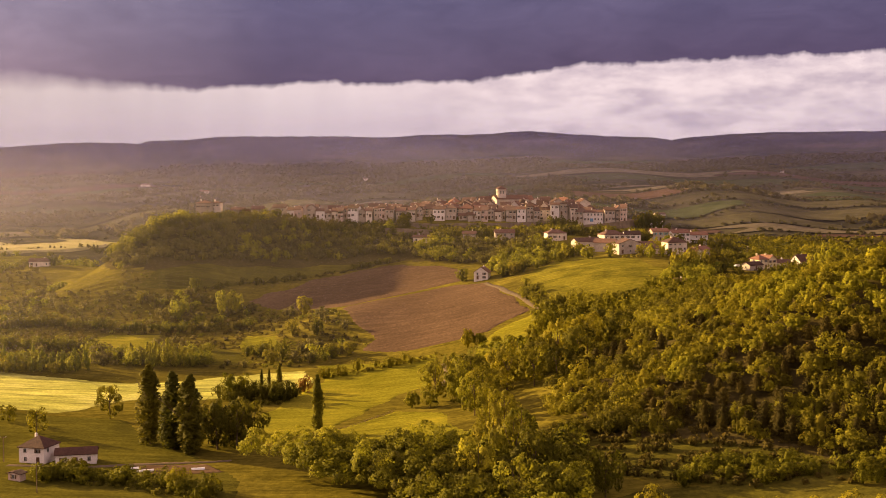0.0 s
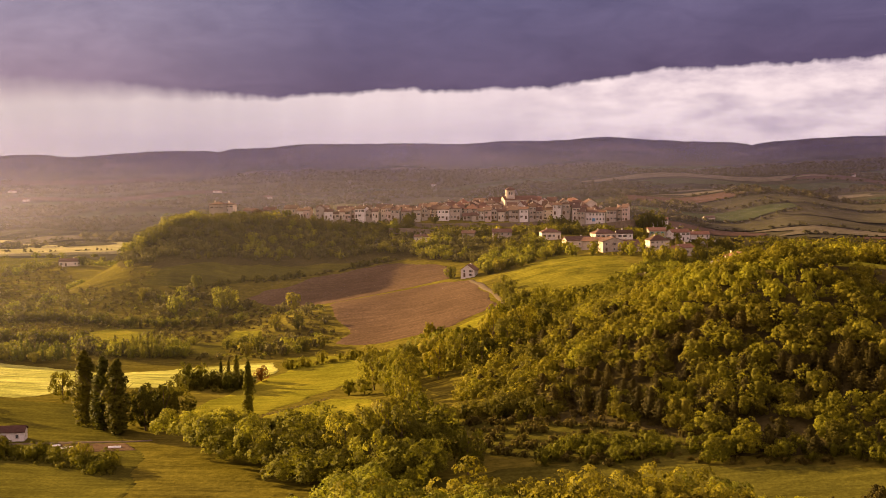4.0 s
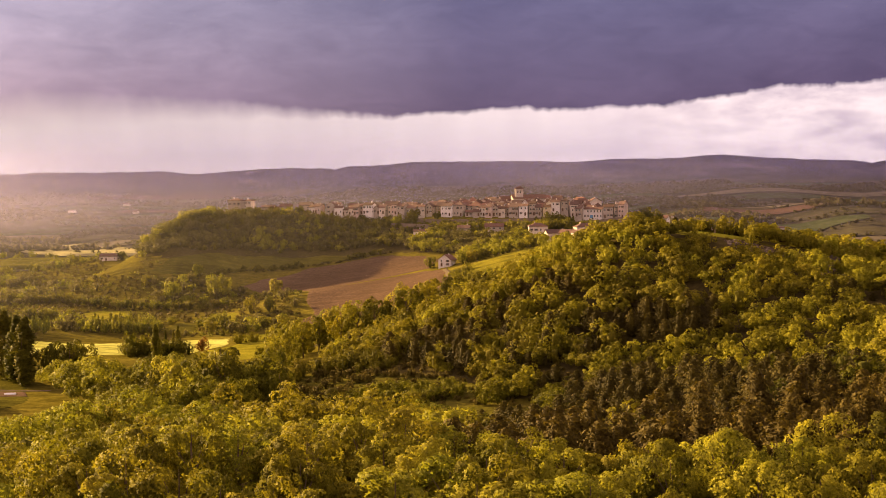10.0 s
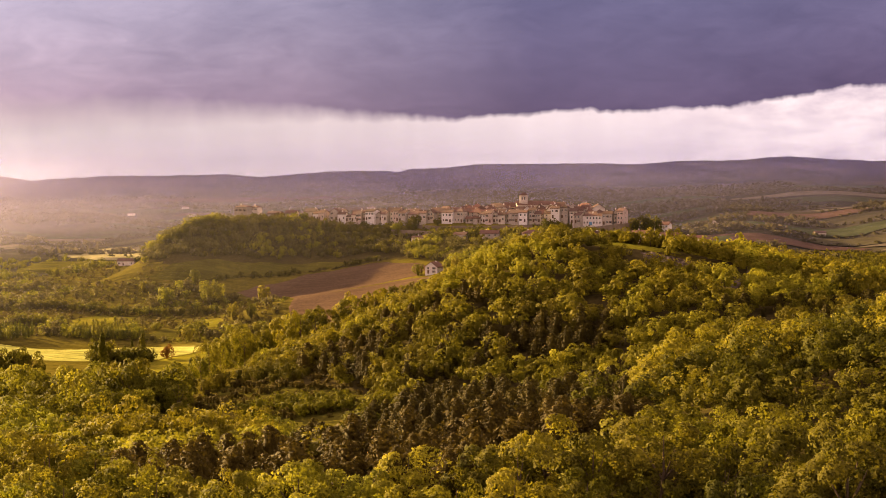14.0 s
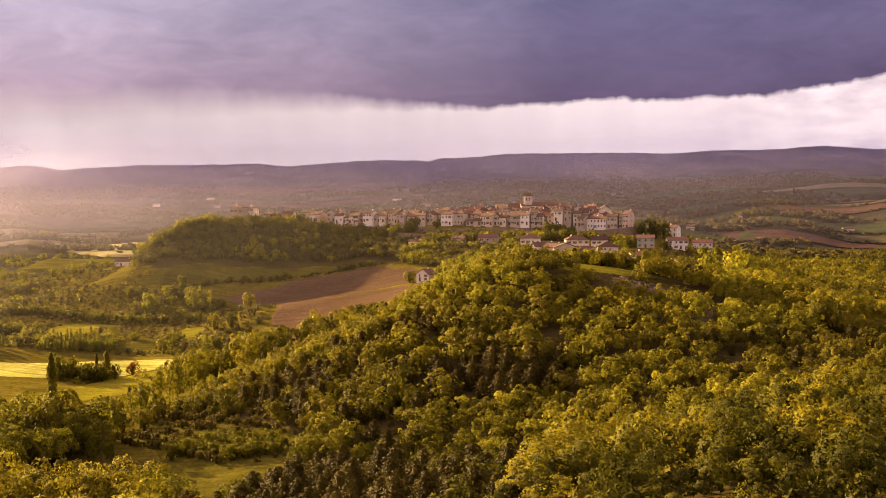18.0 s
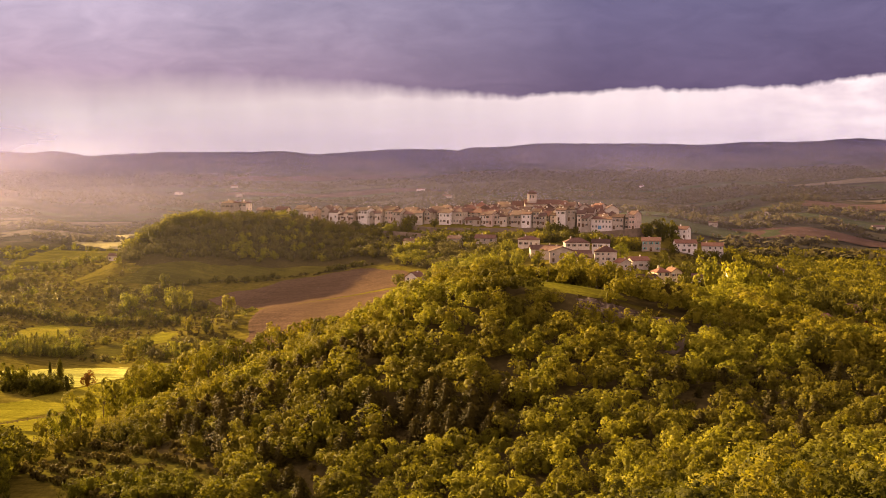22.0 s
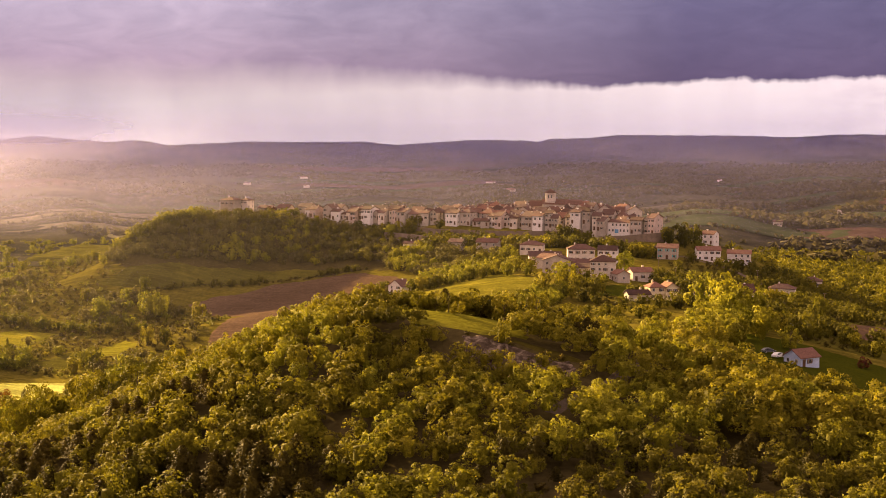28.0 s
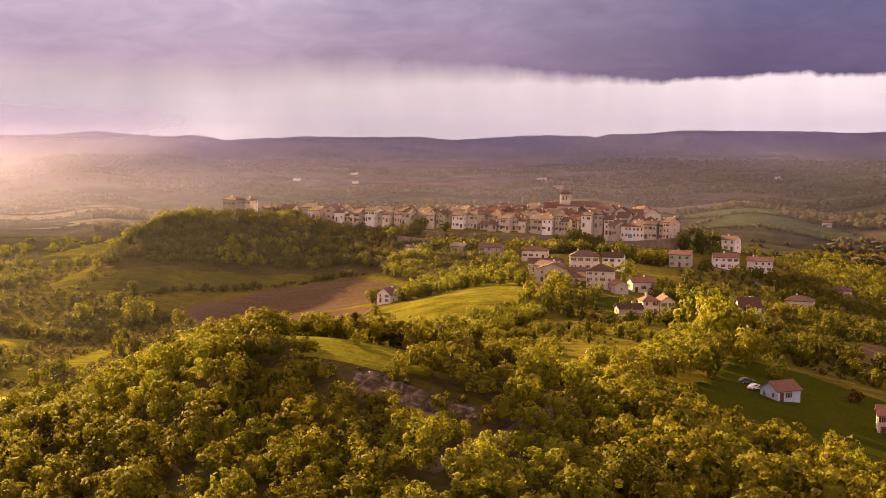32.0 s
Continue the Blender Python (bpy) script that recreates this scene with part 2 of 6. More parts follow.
def patch(name, poly, mat, label, up=0.15, cell=2.0, category="field", ragged=1.2, clear=True):
    """A field: a sheet laid over the ground, its edge drawn along a slightly wavering outline."""
    if clear:
        OPEN.append(poly)
    fine = []
    for (x0, y0), (x1, y1) in zip(poly, poly[1:] + poly[:1]):
        k = max(1, int(math.hypot(x1 - x0, y1 - y0) / 4))
        for i in range(k):
            x, y = x0 + (x1 - x0) * i / k, y0 + (y1 - y0) * i / k
            fine.append((x + ragged * math.sin(y * 0.21 + x * 0.13), y + ragged * math.sin(x * 0.17 + 1)))
    px, py = [p[0] for p in fine], [p[1] for p in fine]
    xs, ys = np.arange(min(px) - 2 * cell, max(px) + 2 * cell, cell), np.arange(min(py) - 2 * cell, max(py) + 2 * cell, cell)
    X, Y = np.meshgrid(xs, ys)
    x, y = X.ravel(), Y.ravel()
    within = inside(fine, x, y)
    faces = grid_faces(len(xs), len(ys))
    faces = faces[within[faces].any(1)]
    used, inv = np.unique(faces, return_inverse=True)
    x, y, within = x[used].copy(), y[used].copy(), within[used]
    out = np.where(~within)[0]
    best = np.full(len(out), 1e9)
    bx, by = x[out].copy(), y[out].copy()
    for (x0, y0), (x1, y1) in zip(fine, fine[1:] + fine[:1]):
        dx, dy = x1 - x0, y1 - y0
        t = np.clip(((x[out] - x0) * dx + (y[out] - y0) * dy) / (dx * dx + dy * dy + 1e-9), 0, 1)
        qx, qy = x0 + t * dx, y0 + t * dy
        dd = (qx - x[out]) ** 2 + (qy - y[out]) ** 2
        near = dd < best
        best[near], bx[near], by[near] = dd[near], qx[near], qy[near]
    x[out], y[out] = bx, by
    z = height(x, y) + up
    z[out] -= up + 0.08      # the edge runs into the ground
    ob = link_mesh(name, np.stack([x, y, z], -1), inv.reshape(faces.shape), mat, smooth=True)
    return tagged(ob, label, category, kind="structure")


# ---------------------------------------------------------------- far ridge and sky
MID = (130.0, -820.0)
RIDGE_AT = (-30, -15, -10.1, -8.7, -6.8, -6.0, -5.4, -3.1, -1.4, 0.6, 2.4, 5.2, 6.9, 9.2, 11.2, 14.4, 15.6, 17.4, 18.0, 18.5, 20.8, 24.4, 25.7, 28.5, 30.8, 33.7, 34.3, 35, 35.7, 36.9, 38.6, 40, 41.5, 43.3, 52, 64)
RIDGE_UP = (44, 50, 49.5, 46.6, 42, 36.7, 41, 44.3, 48.2, 54.4, 48.3, 47.5, 43, 45, 45, 44.6, 39, 37, 30.5, 34, 33.6, 23.5, 28.5, 26.5, 26.4, 20.6, 17.3, 21.8, 26.2, 22.5, 26.2, 31, 23.2, 21.1, 24, 20)
g = random.Random(17)
FAR_HILLS = []      # spurs and knolls of the far valley: bearing, distance, height, spread
for k in range(46):
    fr = g.uniform(1500, 3500)
    FAR_HILLS.append((g.uniform(-30, 58), fr, g.uniform(5, 15) * (0.6 + fr / 2400), g.uniform(90, 210) * (0.6 + fr / 3600)))


def far_z(x, y):
    """Height of the far land: a rolling valley that climbs to the long ridge."""
    x, y = np.asarray(x, float), np.asarray(y, float)
    r = np.hypot(x - MID[0], y - MID[1])
    a = np.degrees(np.arctan2(MID[0] - x, y - MID[1]))
    t = 82 + np.interp(a, RIDGE_AT, RIDGE_UP) * 1.96
    q = np.clip((r - 1800) / 2600, 0, 1)
    z = -4 + (t + 4) * q ** 2.1 + 6 * np.sin(a * 0.9 - r * 0.0043 + 2) * np.clip((r - 1100) / 500, 0, 1) * (1 - q)
    for ha, hr, hh, hs in FAR_HILLS:
        hx, hy = MID[0] - hr * math.sin(radians(ha)), MID[1] + hr * math.cos(radians(ha))
        z = z + hh * np.exp(-((x - hx) ** 2 + (y - hy) ** 2) / (2 * hs * hs)) * (1 - q) ** 0.5
    near = np.clip((1300 - r) / 280, 0, 1)
    return near * (height(x, y) + 0.6) + (1 - near) * np.maximum(z, height(x, y) + 3.0)


az = np.arange(-34, 56, 0.25)
rr = np.concatenate([np.linspace(1010, 3600, 100), np.linspace(3620, 4420, 40)])
AZ, RR = np.meshgrid(az, rr)
RX, RY = MID[0] - RR * np.sin(np.radians(AZ)), MID[1] + RR * np.cos(np.radians(AZ))
ZZ = far_z(RX, RY) + np.random.RandomState(3).rand(*AZ.shape) * 3.5 * np.clip((RR - 3000) / 1400, 0, 1)
M_RIDGE, n, l, p = material("far_wooded_land")
at = place(n)
# land tones kept dark, putting the storm cloud's shade into the colour
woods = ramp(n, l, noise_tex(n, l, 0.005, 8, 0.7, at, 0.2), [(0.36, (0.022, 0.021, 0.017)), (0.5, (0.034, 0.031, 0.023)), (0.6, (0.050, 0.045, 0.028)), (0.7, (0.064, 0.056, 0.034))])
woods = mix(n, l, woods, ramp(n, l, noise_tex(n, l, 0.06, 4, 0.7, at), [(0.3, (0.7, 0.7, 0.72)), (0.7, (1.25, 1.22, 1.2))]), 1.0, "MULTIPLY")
l.new(woods, p.inputs["Base Color"])
p.inputs["Roughness"].default_value = 1.0
p.inputs["Specular IOR Level"].default_value = 0.0
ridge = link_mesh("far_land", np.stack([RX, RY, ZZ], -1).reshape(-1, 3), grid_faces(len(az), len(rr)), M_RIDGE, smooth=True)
tagged(ridge, "dark rolling farmland and a long wooded ridge beyond the valley", "hills", kind="structure")


def haze_sheet(name, r, top, dense, tint, seed, thick_right=0.8, west=1.0):
    """A thin see-through sheet put in as distance haze, lit by sun and sky."""
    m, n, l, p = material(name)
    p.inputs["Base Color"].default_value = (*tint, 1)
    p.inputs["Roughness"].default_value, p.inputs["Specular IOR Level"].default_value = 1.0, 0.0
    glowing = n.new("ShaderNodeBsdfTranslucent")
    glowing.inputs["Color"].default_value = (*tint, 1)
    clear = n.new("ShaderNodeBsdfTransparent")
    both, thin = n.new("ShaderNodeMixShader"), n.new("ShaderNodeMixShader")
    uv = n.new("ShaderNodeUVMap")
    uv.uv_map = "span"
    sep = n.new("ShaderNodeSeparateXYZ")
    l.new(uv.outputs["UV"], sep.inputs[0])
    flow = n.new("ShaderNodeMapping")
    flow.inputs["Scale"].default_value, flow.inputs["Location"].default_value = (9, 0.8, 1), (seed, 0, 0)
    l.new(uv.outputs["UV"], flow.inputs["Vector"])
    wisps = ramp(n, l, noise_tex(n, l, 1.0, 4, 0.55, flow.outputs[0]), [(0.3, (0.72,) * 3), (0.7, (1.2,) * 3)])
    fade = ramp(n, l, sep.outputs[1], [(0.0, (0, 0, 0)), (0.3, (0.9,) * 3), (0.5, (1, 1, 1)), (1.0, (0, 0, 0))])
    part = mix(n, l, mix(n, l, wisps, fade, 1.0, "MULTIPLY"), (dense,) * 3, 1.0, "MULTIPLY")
    # denser on the sunward left, so the haze glow is set by density
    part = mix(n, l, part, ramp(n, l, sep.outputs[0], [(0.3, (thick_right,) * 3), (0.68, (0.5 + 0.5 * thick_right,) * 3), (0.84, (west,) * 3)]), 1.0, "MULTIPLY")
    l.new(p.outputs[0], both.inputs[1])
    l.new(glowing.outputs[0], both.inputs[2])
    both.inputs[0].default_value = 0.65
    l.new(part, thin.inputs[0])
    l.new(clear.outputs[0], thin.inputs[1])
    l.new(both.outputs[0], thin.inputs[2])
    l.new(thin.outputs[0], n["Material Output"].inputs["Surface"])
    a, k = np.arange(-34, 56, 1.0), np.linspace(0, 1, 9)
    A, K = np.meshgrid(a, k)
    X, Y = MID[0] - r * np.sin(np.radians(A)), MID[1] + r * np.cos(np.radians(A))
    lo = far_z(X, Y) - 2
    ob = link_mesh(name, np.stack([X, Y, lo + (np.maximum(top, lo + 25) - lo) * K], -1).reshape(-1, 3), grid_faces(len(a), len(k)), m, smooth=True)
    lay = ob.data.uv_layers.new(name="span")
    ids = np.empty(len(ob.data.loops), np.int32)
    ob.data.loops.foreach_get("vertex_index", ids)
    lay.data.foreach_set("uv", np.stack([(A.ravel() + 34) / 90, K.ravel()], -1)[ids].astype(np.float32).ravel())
    return tagged(ob, "thin tinted sheet standing in for haze in the air", "rain", kind="structure")


# added sheets stand in for haze; greater west puts sunward glow into them
haze_sheet("evening_haze", 520, 170, 0.034, (0.80, 0.78, 0.88), 0, 0.12, 1.3)
haze_sheet("haze_sheet_1", 1330, 115, 0.12, (0.68, 0.63, 1.0), 1, 0.22, 1.6)
haze_sheet("haze_sheet_2", 1900, 165, 0.14, (0.57, 0.55, 1.0), 2, 0.3, 1.55)
haze_sheet("haze_sheet_3", 2700, 190, 0.14, (0.47, 0.47, 1.0), 3, 0.45, 1.3)
haze_sheet("haze_sheet_4", 3500, 280, 0.36, (0.36, 0.36, 1.0), 4, 0.62, 1.35)

SKY_R = 4560
saz, sel = np.arange(-40, 90, 1.0), np.linspace(0, 1, 14)
SA, SE = np.meshgrid(saz, sel)
SE = -2 + SE * (11.5 - 9.0 * np.clip((SA - 47) / 34, 0, 1))      # unseen left end cut lower so the sheet's shadow eases off far land
sv = np.stack([MID[0] - SKY_R * np.sin(np.radians(SA)), MID[1] + SKY_R * np.cos(np.radians(SA)), 85 + SKY_R * np.tan(np.radians(SE))], -1)
M_SKY, n, l, p = material("storm_sky")
uv = n.new("ShaderNodeUVMap")
uv.uv_map = "angles"
sep = n.new("ShaderNodeSeparateXYZ")
l.new(uv.outputs["UV"], sep.inputs[0])


def calc(op, a, b=None, clamp=False):
    m = n.new("ShaderNodeMath")
    m.operation, m.use_clamp = op, clamp
    for k, v in enumerate((a, b)):
        if isinstance(v, (int, float)):
            m.inputs[k].default_value = v
        elif v is not None:
            l.new(v, m.inputs[k])
    return m.outputs[0]


def stretch(sx, sy, off=0.0):
    m = n.new("ShaderNodeCombineXYZ")
    l.new(calc("MULTIPLY", sep.outputs[0], sx), m.inputs[0])
    l.new(calc("MULTIPLY", sep.outputs[1], sy), m.inputs[1])
    m.inputs[2].default_value = off
    return m.outputs[0]


A, E = sep.outputs[0], sep.outputs[1]
# lower edge of the storm cloud, higher towards the right
along = calc("MULTIPLY", calc("ADD", A, 20.0), 1 / 60, True)
lips = ((-20, 4.6), (-7, 4.4), (-2, 4.2), (0, 3.86), (3, 3.54), (7, 3.36), (11, 3.44), (14, 3.22), (16.5, 3.06), (20, 3.2), (25, 3.28), (40, 3.2))
edge = calc("MULTIPLY", ramp(n, l, along, [((a + 20) / 60, (e / 8,) * 3) for a, e in lips]), 8.0)
edge = calc("ADD", edge, calc("MULTIPLY", calc("SUBTRACT", noise_tex(n, l, 0.9, 4, 0.6, stretch(1, 0.5, 5)), 0.5), 0.75))
over = calc("SUBTRACT", E, edge)
soft = calc("ADD", calc("MULTIPLY", calc("MULTIPLY", calc("ADD", A, -15.0), 0.05, True), 1.8), 0.22)
cloud = calc("ADD", calc("DIVIDE", over, soft), calc("MULTIPLY", calc("SUBTRACT", soft, 0.22), 0.27), True)
glow = calc("MULTIPLY", calc("ADD", A, -6.0), 0.04, True)
low = mix(n, l, (0.65, 0.60, 0.695), (0.47, 0.435, 0.495), glow)
puffs = ramp(n, l, noise_tex(n, l, 0.35, 6, 0.6, stretch(0.8, 2.2, 3)), [(0.38, (0.76, 0.74, 0.81)), (0.6, (1.15, 1.15, 1.13))])
low = mix(n, l, low, puffs, calc("MULTIPLY", calc("ADD", calc("MULTIPLY", A, -1.0), 9.0), 0.1, True), "MULTIPLY")
veil = ramp(n, l, noise_tex(n, l, 0.5, 3, 0.5, stretch(1.1, 0.16, 7)), [(0.25, (0.90, 0.89, 0.91)), (0.75, (1.05, 1.05, 1.05))])
low = mix(n, l, low, veil, 1.0, "MULTIPLY")
off = calc("MULTIPLY", calc("ADD", A, -34.7), 0.45)      # sunlit shaft of rain
shaft = calc("MULTIPLY", calc("DIVIDE", 1.0, calc("ADD", calc("MULTIPLY", off, off), 1.0)), calc("SUBTRACT", 1.0, calc("MULTIPLY", calc("ADD", E, -0.8), 0.36, True)))
low = mix(n, l, low, mix(n, l, low, (1.38, 1.42, 1.32), 1.0, "MULTIPLY"), shaft)
right = calc("MULTIPLY", calc("ADD", calc("MULTIPLY", A, -1.0), 34.0), 0.045, True)
dark = mix(n, l, (0.355, 0.33, 0.42), (0.096, 0.094, 0.172), right)
rise_up = calc("MULTIPLY", over, 0.16, True)
dark = mix(n, l, mix(n, l, dark, (0.88, 0.73, 0.86), 1.0, "MULTIPLY"), mix(n, l, dark, (1.20, 1.32, 1.46), 1.0, "MULTIPLY"), rise_up)
body = ramp(n, l, noise_tex(n, l, 0.13, 6, 0.6, stretch(0.6, 1.6, 11), 0.5), [(0.3, (0.82, 0.82, 0.86)), (0.7, (1.18, 1.16, 1.14))])
dark = mix(n, l, dark, body, 1.0, "MULTIPLY")
fray = ramp(n, l, noise_tex(n, l, 0.55, 5, 0.6, stretch(0.7, 2.0, 19), 0.8), [(0.3, (0.90, 0.90, 0.92)), (0.7, (1.10, 1.09, 1.08))])
dark = mix(n, l, dark, fray, 1.0, "MULTIPLY")
p.inputs["Base Color"].default_value = (0, 0, 0, 1)
p.inputs["Specular IOR Level"].default_value = 0
p.inputs["Roughness"].default_value = 1
l.new(mix(n, l, low, dark, cloud), p.inputs["Emission Color"])
p.inputs["Emission Strength"].default_value = 0.305
backdrop = link_mesh("backdrop_sky", sv.reshape(-1, 3), grid_faces(len(saz), len(sel)), M_SKY, smooth=True)
lay = backdrop.data.uv_layers.new(name="angles")
ids = np.empty(len(backdrop.data.loops), np.int32)
backdrop.data.loops.foreach_get("vertex_index", ids)
lay.data.foreach_set("uv", np.stack([SA.ravel(), SE.ravel()], -1)[ids].astype(np.float32).ravel())
tagged(backdrop, "dark violet storm cloud above a bright band of sky", "sky", kind="structure")

# ---------------------------------------------------------------- fields
patch("field_1", [(-146, -180), (-137, -165), (-111, -143), (-85, -131), (-61, -132), (-36, -145), (-22, -163), (-23, -186), (-53, -191), (-83, -208), (-102, -203)], M_SOIL, "bare brown ploughed field below the wooded village slope", 0.1)
patch("meadow_10", [(-205, -150), (-150, -134), (-114, -124), (-72, -119), (-66, -123), (-85, -127), (-111, -137), (-149, -155), (-176, -172), (-214, -172)], M_DARK_GRASS, "grass slope coloured for shade under the village wood", 0.1)
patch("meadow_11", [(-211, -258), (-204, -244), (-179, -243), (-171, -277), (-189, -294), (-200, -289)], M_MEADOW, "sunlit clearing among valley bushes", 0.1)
patch("meadow_12", [(-144, -310), (-143, -275), (-126, -284), (-120, -305), (-129, -316)], M_DARK_GRASS, "grass clearing beside the pale grove", 0.1)
patch("meadow_13", [(-134, -273), (-131, -248), (-114, -260), (-108, -279), (-121, -285)], M_MEADOW, "small sunlit clearing between bushes", 0.1)
patch("meadow_14", [(-300, -95), (-262, -90), (-236, -138), (-223, -163), (-231, -177), (-290, -130)], M_GROUND, "rough sunlit grass at the foot of the spur", 0.1)
patch("field_2", [(-86, -213), (-53, -196), (-24, -193), (-8, -203), (4, -259), (14, -296), (-7, -314), (-23, -317), (-38, -318), (-66, -304), (-62, -288), (-81, -243)], M_SOIL, "red-brown tilled field on a rounded rise", 0.1)
patch("field_3", [(-300, -350), (-219, -357), (-178, -370), (-146, -368), (-118, -342), (-89, -332), (-81, -351), (-85, -386), (-111, -398), (-146, -410), (-164, -442), (-186, -441), (-300, -440)], M_WHEAT, "bright yellow-green cereal field with drill rows", 0.1)
patch("meadow_1", [(-86, -324), (-30, -333), (-23, -363), (-30, -395), (-41, -407), (-59, -462), (-78, -488), (-92, -450), (-83, -390), (-76, -350)], M_MEADOW, "sunlit golden-green meadow", 0.1)
patch("meadow_2", [(-60, -467), (-39, -440), (-22, -452), (-6, -512), (-52, -508)], M_MEADOW, "sunlit golden-green meadow between hedges", 0.1)
patch("meadow_3", [(-300, -446), (-172, -446), (-135, -452), (-93, -512), (-80, -530), (-60, -600), (-40, -640), (-300, -640)], M_DARK_GRASS, "mown meadow round a farmhouse", 0.1)
patch("meadow_4", [(-14, -350), (-5, -318), (17, -302), (30, -318), (45, -335), (36, -360), (12, -406), (-1, -430), (-8, -408)], M_MEADOW, "narrow sunlit meadow beside the wood", 0.1)
patch("meadow_5", [(10, -215), (20, -200), (31, -181), (44, -181), (55, -198), (72, -216), (80, -240), (84, -258), (80, -286), (60, -296), (41, -302), (24, -290), (14, -250)], M_PASTURE, "sloping golden meadow below the hamlet", 0.1)
patch("meadow_6", [(12, -580), (40, -572), (57, -572), (96, -586), (135, -596), (130, -622), (89, -632), (20, -616)], M_DARK_GRASS, "small meadow enclosed by woodland", 0.1)
patch("meadow_7", [(104, -474), (128, -477), (140, -492), (156, -493), (165, -486), (158, -467), (140, -467), (118, -466)], M_MEADOW, "flat grassy hilltop above an old quarry", 0.1)
patch("meadow_8", [(184, -330), (205, -330), (232, -352), (246, -420), (235, -470), (205, -455), (192, -400)], M_LAWN, "dark green mown paddock beside the bungalow", 0.1)
# darker grass sheet puts the eastern slope's shade into the ground colour
patch("garden_ground", [(150, -250), (178, -300), (196, -318), (250, -345), (330, -330), (360, -240), (330, -150), (200, -60), (140, -70), (110, -130), (112, -180), (124, -230)], M_DARK_GRASS, "rough garden grass among the eastern houses", 0.06, 4.0, "ground", clear=False)
patch("meadow_9", [(103, -222), (109, -214), (124, -212), (121, -250), (107, -252)], M_LAWN, "small green lawn between garden trees", 0.1)
patch("field_4", [(205, -236), (228, -210), (250, -240), (240, -282), (216, -288)], M_SOIL, "brown fallow plot on the eastern slope", 0.1)
patch("field_5", [(-640, 500), (-455, 475), (-390, 400), (-411, 300), (-520, 262), (-620, 330)], M_STRAW, "bright sunlit field beyond the wooded spur", 4.9, 8.0)
patch("field_6", [(-480, 60), (-380, 80), (-340, 150), (-420, 240), (-560, 220)], M_DARK_GRASS, "green pasture in the western valley", 3.4, 8.0)
patch("quarry_floor", [(148, -494), (166, -491), (182, -490), (186, -503), (165, -507), (150, -504)], M_FLOOR, "bare brown earth under the quarry scrub", 0.35, 2.0, "ground", clear=False)
patch("quarry_face", [(153, -494), (158, -493.3), (166, -491.5), (177, -491.5), (181, -497), (172, -500), (163, -500), (155, -498)], M_ROCK, "bare brown rock of an old quarry bank", 0.7, 1.0, "rock", 1.0)
patch("track_1", [(-10, -204), (-7, -205), (3, -240), (14, -278), (20, -300), (17, -301), (11, -279), (0, -242)], M_TRACK, "pale farm track along the field edge", 0.3, 1.0, "path", 0.4)
patch("track_2", [(-26, -352), (-23, -352), (-20, -385), (-23, -400), (-26, -398), (-23, -385)], M_TRACK, "short dirt track climbing between hedges", 0.3, 1.0, "path", 0.3)
patch("road", [(185, -462), (188, -462), (191, -480), (190, -500), (184, -520), (181, -519), (186, -500), (187, -480)], M_TRACK, "pale lane winding below the quarry", 0.25, 0.8, "road", 0.3)
patch("road_2", [(100, -82), (128, -86), (170, -120), (230, -140), (330, -150), (330, -154), (230, -145), (168, -125), (126, -91), (100, -87)], M_TRACK, "grey lane past the eastern houses", 0.3, 1.5, "road", 0.4)
patch("car_park", [(50, -72), (66, -71), (86, -68), (94, -72), (80, -80), (54, -80)], M_TRACK, "gravel car park under the retaining wall", 0.3, 1.0, "road", 0.3)

# ---------------------------------------------------------------- trees
def core_mesh(g, tall, wide, kind, cut):
    """The shaded inside of a crown: a lumpy closed body well within the leaves."""
    sides, rings = 8, 5
    V, F = [], []
    lo = min(max(cut - 0.06, 0.04), 0.4)
    for i in range(rings):
        u = i / (rings - 1)
        h = lo + (0.72 - lo) * u if kind in ("round", "bush") else lo + (0.86 - lo) * u
        if kind == "pine":
            r = 0.4 * (1 - h) ** 0.6
        elif kind == "column":
            r = 0.42 * min(1, h * 3 + 0.6) * (1 - h ** 3) ** 0.7
        else:
            r = 0.3 * math.sqrt(max(0.02, 1 - (2 * h - 1) ** 2))
        for k in range(sides):
            a = 2 * math.pi * (k + 0.5 * (i % 2)) / sides
            q = r * wide / 2 * (0.8 + 0.35 * g.rand())
            V.append((q * math.cos(a), q * math.sin(a), tall * (h + 0.03 * g.rand()), math.cos(a), math.sin(a), 2 * h - 0.9))
    V.append((0, 0, tall * (0.76 if kind in ("round", "bush") else 0.88), 0, 0, 1))
    for i in range(rings - 1):
        for k in range(sides):
            a, b = i * sides + k, i * sides + (k + 1) % sides
            F += [(a, b, b + sides), (a, b + sides, a + sides)]
    t = len(V) - 1
    F += [(t - sides + k, t - sides + (k + 1) % sides, t) for k in range(sides)]
    V = np.array(V)
    V[:, 3:] /= np.linalg.norm(V[:, 3:], axis=1)[:, None]
    return V, np.array(F)


